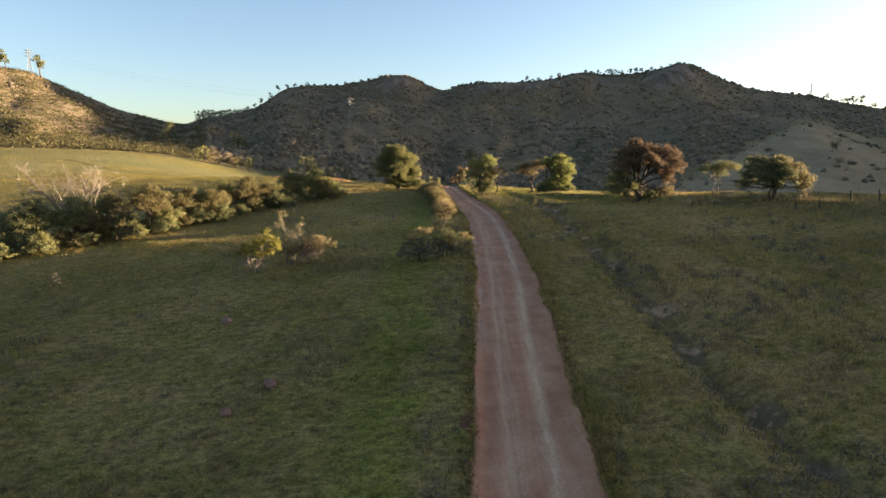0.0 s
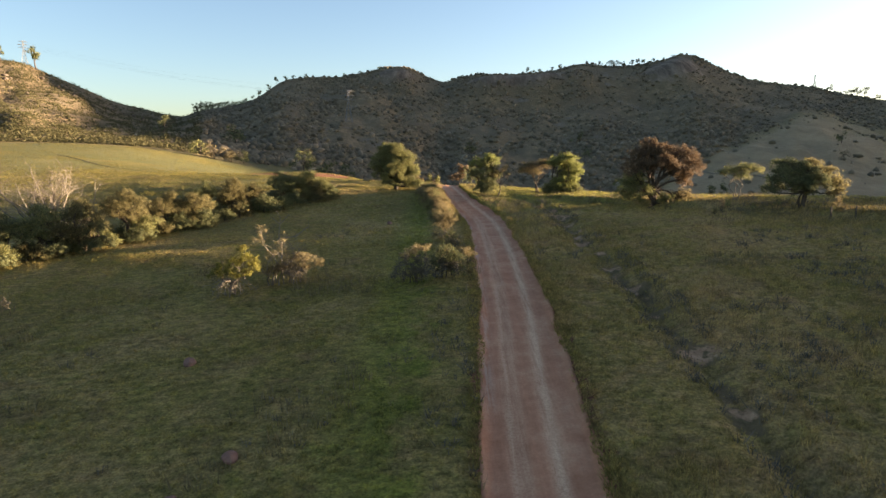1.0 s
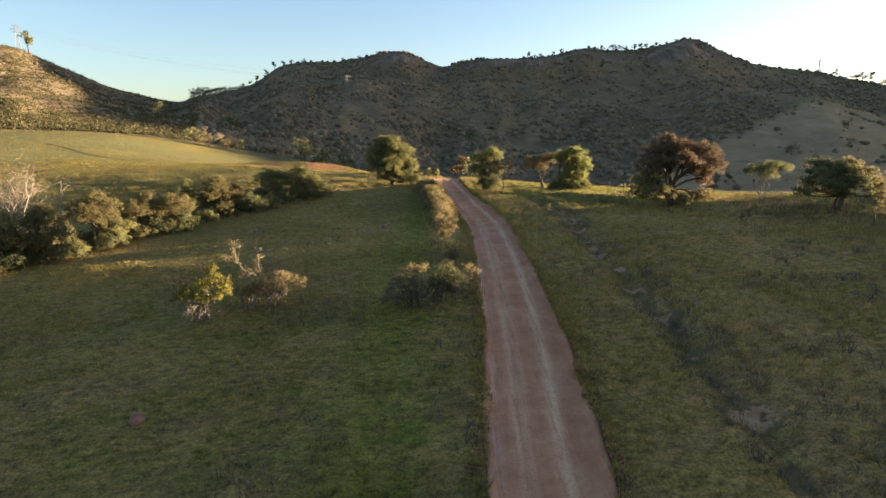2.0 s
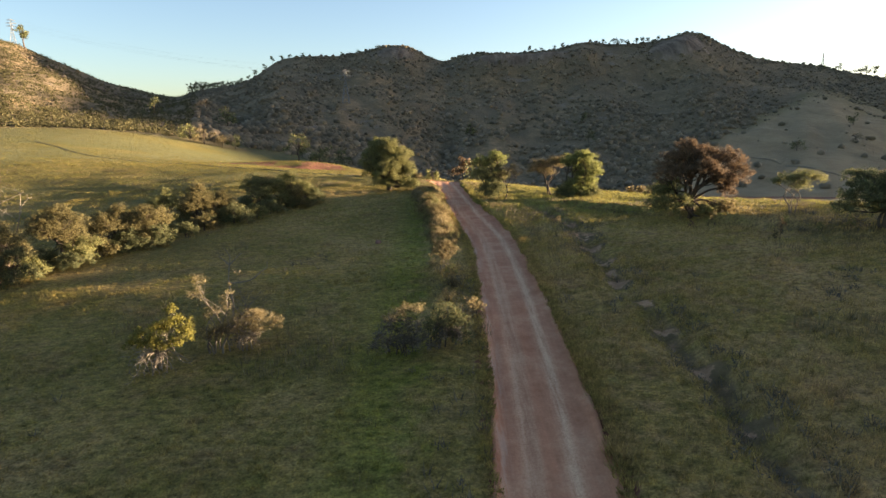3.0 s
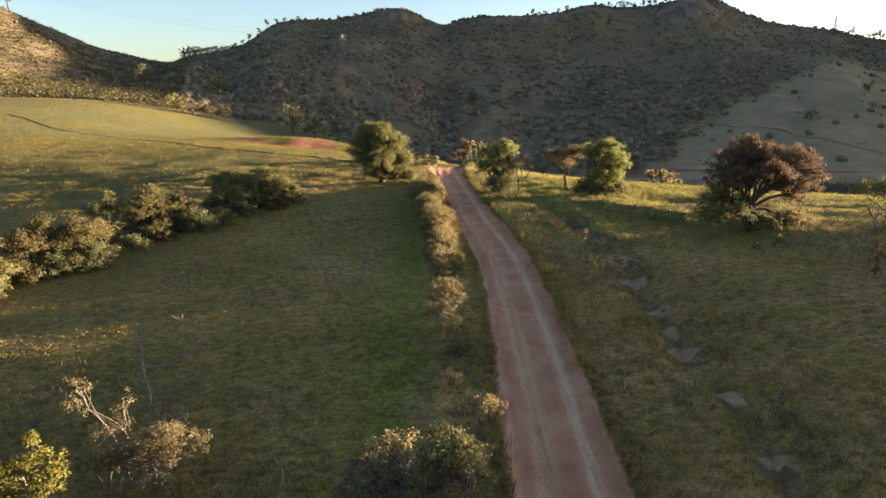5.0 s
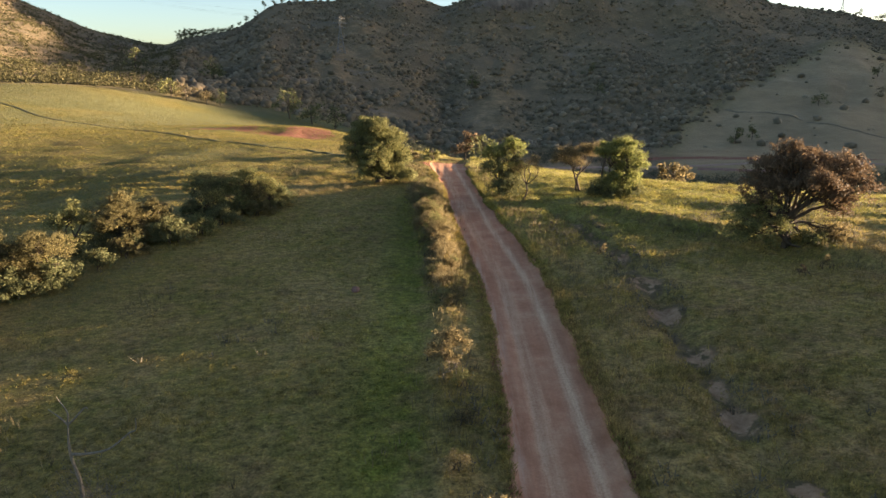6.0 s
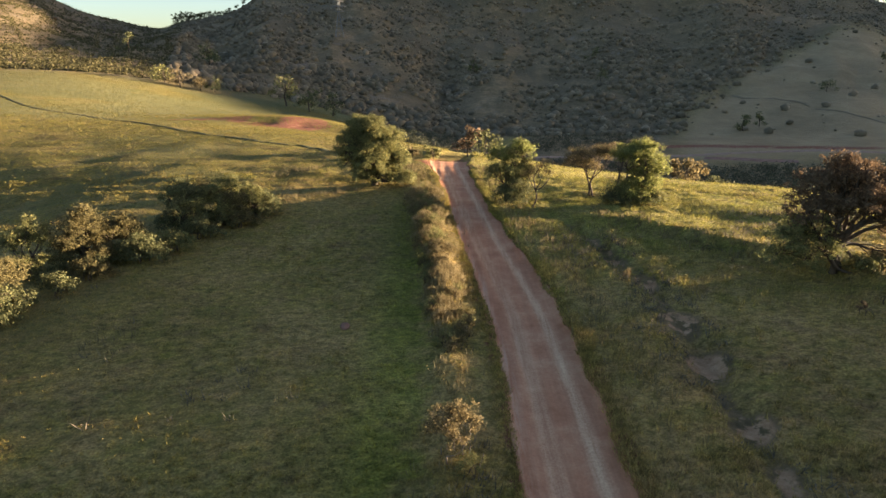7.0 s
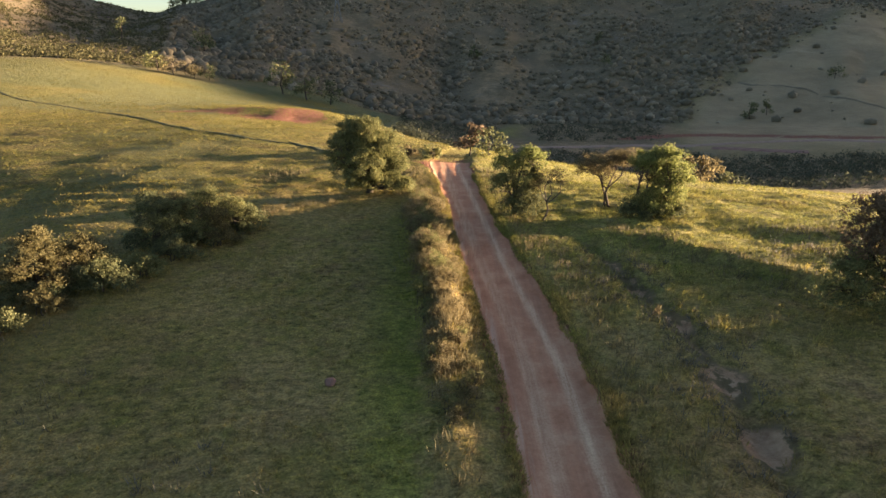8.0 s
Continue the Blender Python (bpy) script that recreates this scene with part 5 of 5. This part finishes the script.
def crooked_sapling(x, y):
    """One bent stem, forked at the head, with a single long side branch."""
    top = thing("dead_tree", x, y, ground_z(x, y) - 0.1, "small leafless tree with crooked pale branches", "tree")

    def limb(name, pts, thick, parent):
        k = np.arange(len(pts))
        t = np.linspace(0, len(pts) - 1, 4 * len(pts))
        line = 1.1 * np.stack([curve(k, [q[i] for q in pts])(t) for i in range(3)], 1)
        v, f = tube(line, np.linspace(thick, thick * 0.35, len(t)), 6)
        return part(name, mesh(name, v, f, BLEACHED, True), parent)
    trunk = limb("trunk", [(0, 0, -0.1), (0.12, 0.02, 1.2), (-0.04, 0, 2.5), (0.03, 0.05, 3.6)], 0.085, top)
    for pts, thick in (([(0.02, 0.05, 3.5), (-0.25, 0.1, 3.75), (-0.6, 0.15, 4.0)], 0.04), ([(0.03, 0.05, 3.55), (0.1, 0.0, 4.0), (-0.2, 0.05, 4.5)], 0.04), ([(0.03, 0.05, 3.5), (0.35, -0.05, 3.8), (0.75, -0.1, 4.2), (0.85, -0.1, 4.15)], 0.045),
                       ([(-0.03, 0, 2.45), (0.55, -0.05, 2.5), (1.25, 0, 2.65), (1.9, 0.1, 3.15), (2.15, 0.1, 3.3), (2.2, 0.1, 3.7)], 0.055), ([(0.5, -0.05, 2.5), (0.55, -0.1, 2.75)], 0.02), ([(1.9, 0.1, 3.15), (1.95, 0.1, 2.9)], 0.02)):
        limb("branch", pts, thick, trunk)


def brush_heap(x, y):
    """Bleached dead boughs that arch out and down round the foot of a shrub."""
    rng = np.random.default_rng(21)
    top = thing("dead_branches", x, y, ground_z(x, y), "bleached dead boughs arching round the yellow shrub", "branches")
    for i in range(13):
        a = radians(150 + 17 * i + rng.normal(0, 6))
        r = rng.uniform(1.1, 2.2)
        s = np.linspace(0, 1, 8)
        line = np.stack([math.cos(a) * r * s, math.sin(a) * r * s, 0.5 + 0.75 * np.sin(math.pi * (0.15 + 0.75 * s)) - 0.5 * s + rng.normal(0, 0.07, 8)], 1)
        line[:, :2] += rng.normal(0, 0.09, (8, 2)) * s[:, None]
        line[0] = (0.1 * math.cos(a), 0.1 * math.sin(a), 0.0)
        pieces = [tube(line, np.linspace(0.036, 0.014, 8), 5)]
        for k in range(6):
            at = line[rng.integers(3, 8)]
            tip = at + rng.normal(0, 0.24, 3) + np.array([math.cos(a) * 0.2, math.sin(a) * 0.2, -0.05])
            tip[2] = max(tip[2], 0.03)
            pieces.append(tube(bent(at, tip, rng, 0.25, 5), np.linspace(0.016, 0.007, 5), 4))
        v, f = join(pieces)
        part("bough", mesh("bough", v, f, BLEACHED, True), top)


crooked_sapling(-13.4, 55.8)
brush_heap(-15.2, 49.5)


def pylon(x, y, tall, turn, label):
    """Lattice power pylon: four legs, braces, three cross-arms."""
    z = float(height(np.array([x]), np.array([y]), True)[0])
    top = thing("pylon", x, y, z - 0.5, label, "pylon", "power pylons")
    top.rotation_euler = (0, 0, radians(turn))
    b, w, waist = tall * 0.11, tall * 0.022, tall * 0.62

    def corner(s, h):
        r = b + (w - b) * min(h / waist, 1.0)
        return np.array([(r if s in (0, 3) else -r), (r if s in (0, 1) else -r), h])
    for s in range(4):
        v, f = tube([corner(s, 0), corner(s, waist), corner(s, tall * 0.97)], (0.2, 0.17, 0.13), 4)
        part("leg", mesh("leg", v, f, STEEL), top)
    brace = []
    hs = [tall * k for k in (0, 0.13, 0.25, 0.36, 0.46, 0.55, 0.63, 0.7, 0.77, 0.84, 0.91, 0.97)]
    for h0, h1 in zip(hs, hs[1:]):
        for s in range(4):
            brace.append(tube([corner(s, h0), corner((s + 1) % 4, h1)], (0.11, 0.11), 3))
            brace.append(tube([corner((s + 1) % 4, h0), corner(s, h1)], (0.11, 0.11), 3))
    v, f = join(brace)
    part("lattice", mesh("lattice", v, f, STEEL), top)
    for h, reach in ((0.68, 0.17), (0.80, 0.20), (0.92, 0.15)):
        arm = []
        for side in (-1, 1):
            tip = (side * reach * tall, 0, h * tall)
            for dy in (-w, w):
                arm.append(tube([(side * w, dy, h * tall), tip], (0.2, 0.15), 3))
                arm.append(tube([(side * w, dy, (h + 0.045) * tall), tip], (0.17, 0.13), 3))
        v, f = join(arm)
        part("crossarm", mesh("crossarm", v, f, STEEL), top)
    return top


PYLONS = [pylon(-88.0, 590.0, 31, 20, "lattice power pylon halfway up the dark hillside"),
          pylon(*on_ridge(-0.655, 1.0), 27, 35, "pale lattice power pylon on the sunlit hilltop"),
          pylon(*on_ridge(0.586, 1.02), 22, 70, "lattice power pylon on the far ridge")]


def power_line(a, b, sag):
    (x0, y0, z0), (x1, y1, z1) = a, b
    s = np.linspace(0, 1, 24)
    pts = np.stack([x0 + (x1 - x0) * s, y0 + (y1 - y0) * s, z0 + (z1 - z0) * s - 4 * sag * s * (1 - s)], 1)
    v, f = tube(pts, np.full(24, 0.03), 4)
    tagged(new("power_line", mesh("power_line", v, f, STEEL)), "thin dark power cable slung between pylons", "cable", "power cables")


a, b = PYLONS[1].location, PYLONS[0].location
for off, h in ((-4.5, 0.80), (4.5, 0.80), (0, 0.95)):
    power_line((a.x + off, a.y, a.z + 27 * h), (b.x + off, b.y, b.z + 31 * h), 9)

# old fence along the brow on the right
for i in range(9):
    x, y = 36 + 3.1 * i, 62.5 + 0.55 * i + 0.5 * math.sin(i * 1.7)
    rng = np.random.default_rng(500 + i)
    post = thing("fence_post", x, y, ground_z(x, y) - 0.25, "weathered grey wooden fence post in rough grass", "post", "fence posts")
    v, f = tube([(0, 0, 0), (rng.normal(0, 0.03), rng.normal(0, 0.03), 0.8), (rng.normal(0, 0.05), 0, 1.5)], (0.085, 0.08, 0.07), 7)
    cap = np.arange(len(v) - 7, len(v))
    part("stake", mesh("stake", v, [f, np.array([[cap[0], cap[1], cap[2], cap[3]], [cap[0], cap[3], cap[4], cap[5]]])], BARK), post)

# boulders on the sunlit hill
rng = np.random.default_rng(8)
for i in range(40):
    k = i // 5
    u = -0.72 + 0.035 * k + rng.normal(0, 0.012)
    s = 0.45 + 0.45 * ((k * 0.618) % 1) + rng.normal(0, 0.05)
    y = float(foot_y(np.array(u)) + s * (crest_y(np.array(u)) - foot_y(np.array(u))))
    x, r = u * y, rng.uniform(1.2, 3.4)
    z = float(height(np.array([x]), np.array([y]), False)[0])
    v, f = lumps(rng, np.array([[0.0, 0.0, 0.0]]), np.array([r]))
    ob = new("boulder", mesh("boulder", v, f, ROCK))
    ob.location = (x, y, z + r * 0.15)
    tagged(ob, "pale weathered boulder on the sunlit slope", "rock", "hill boulders")
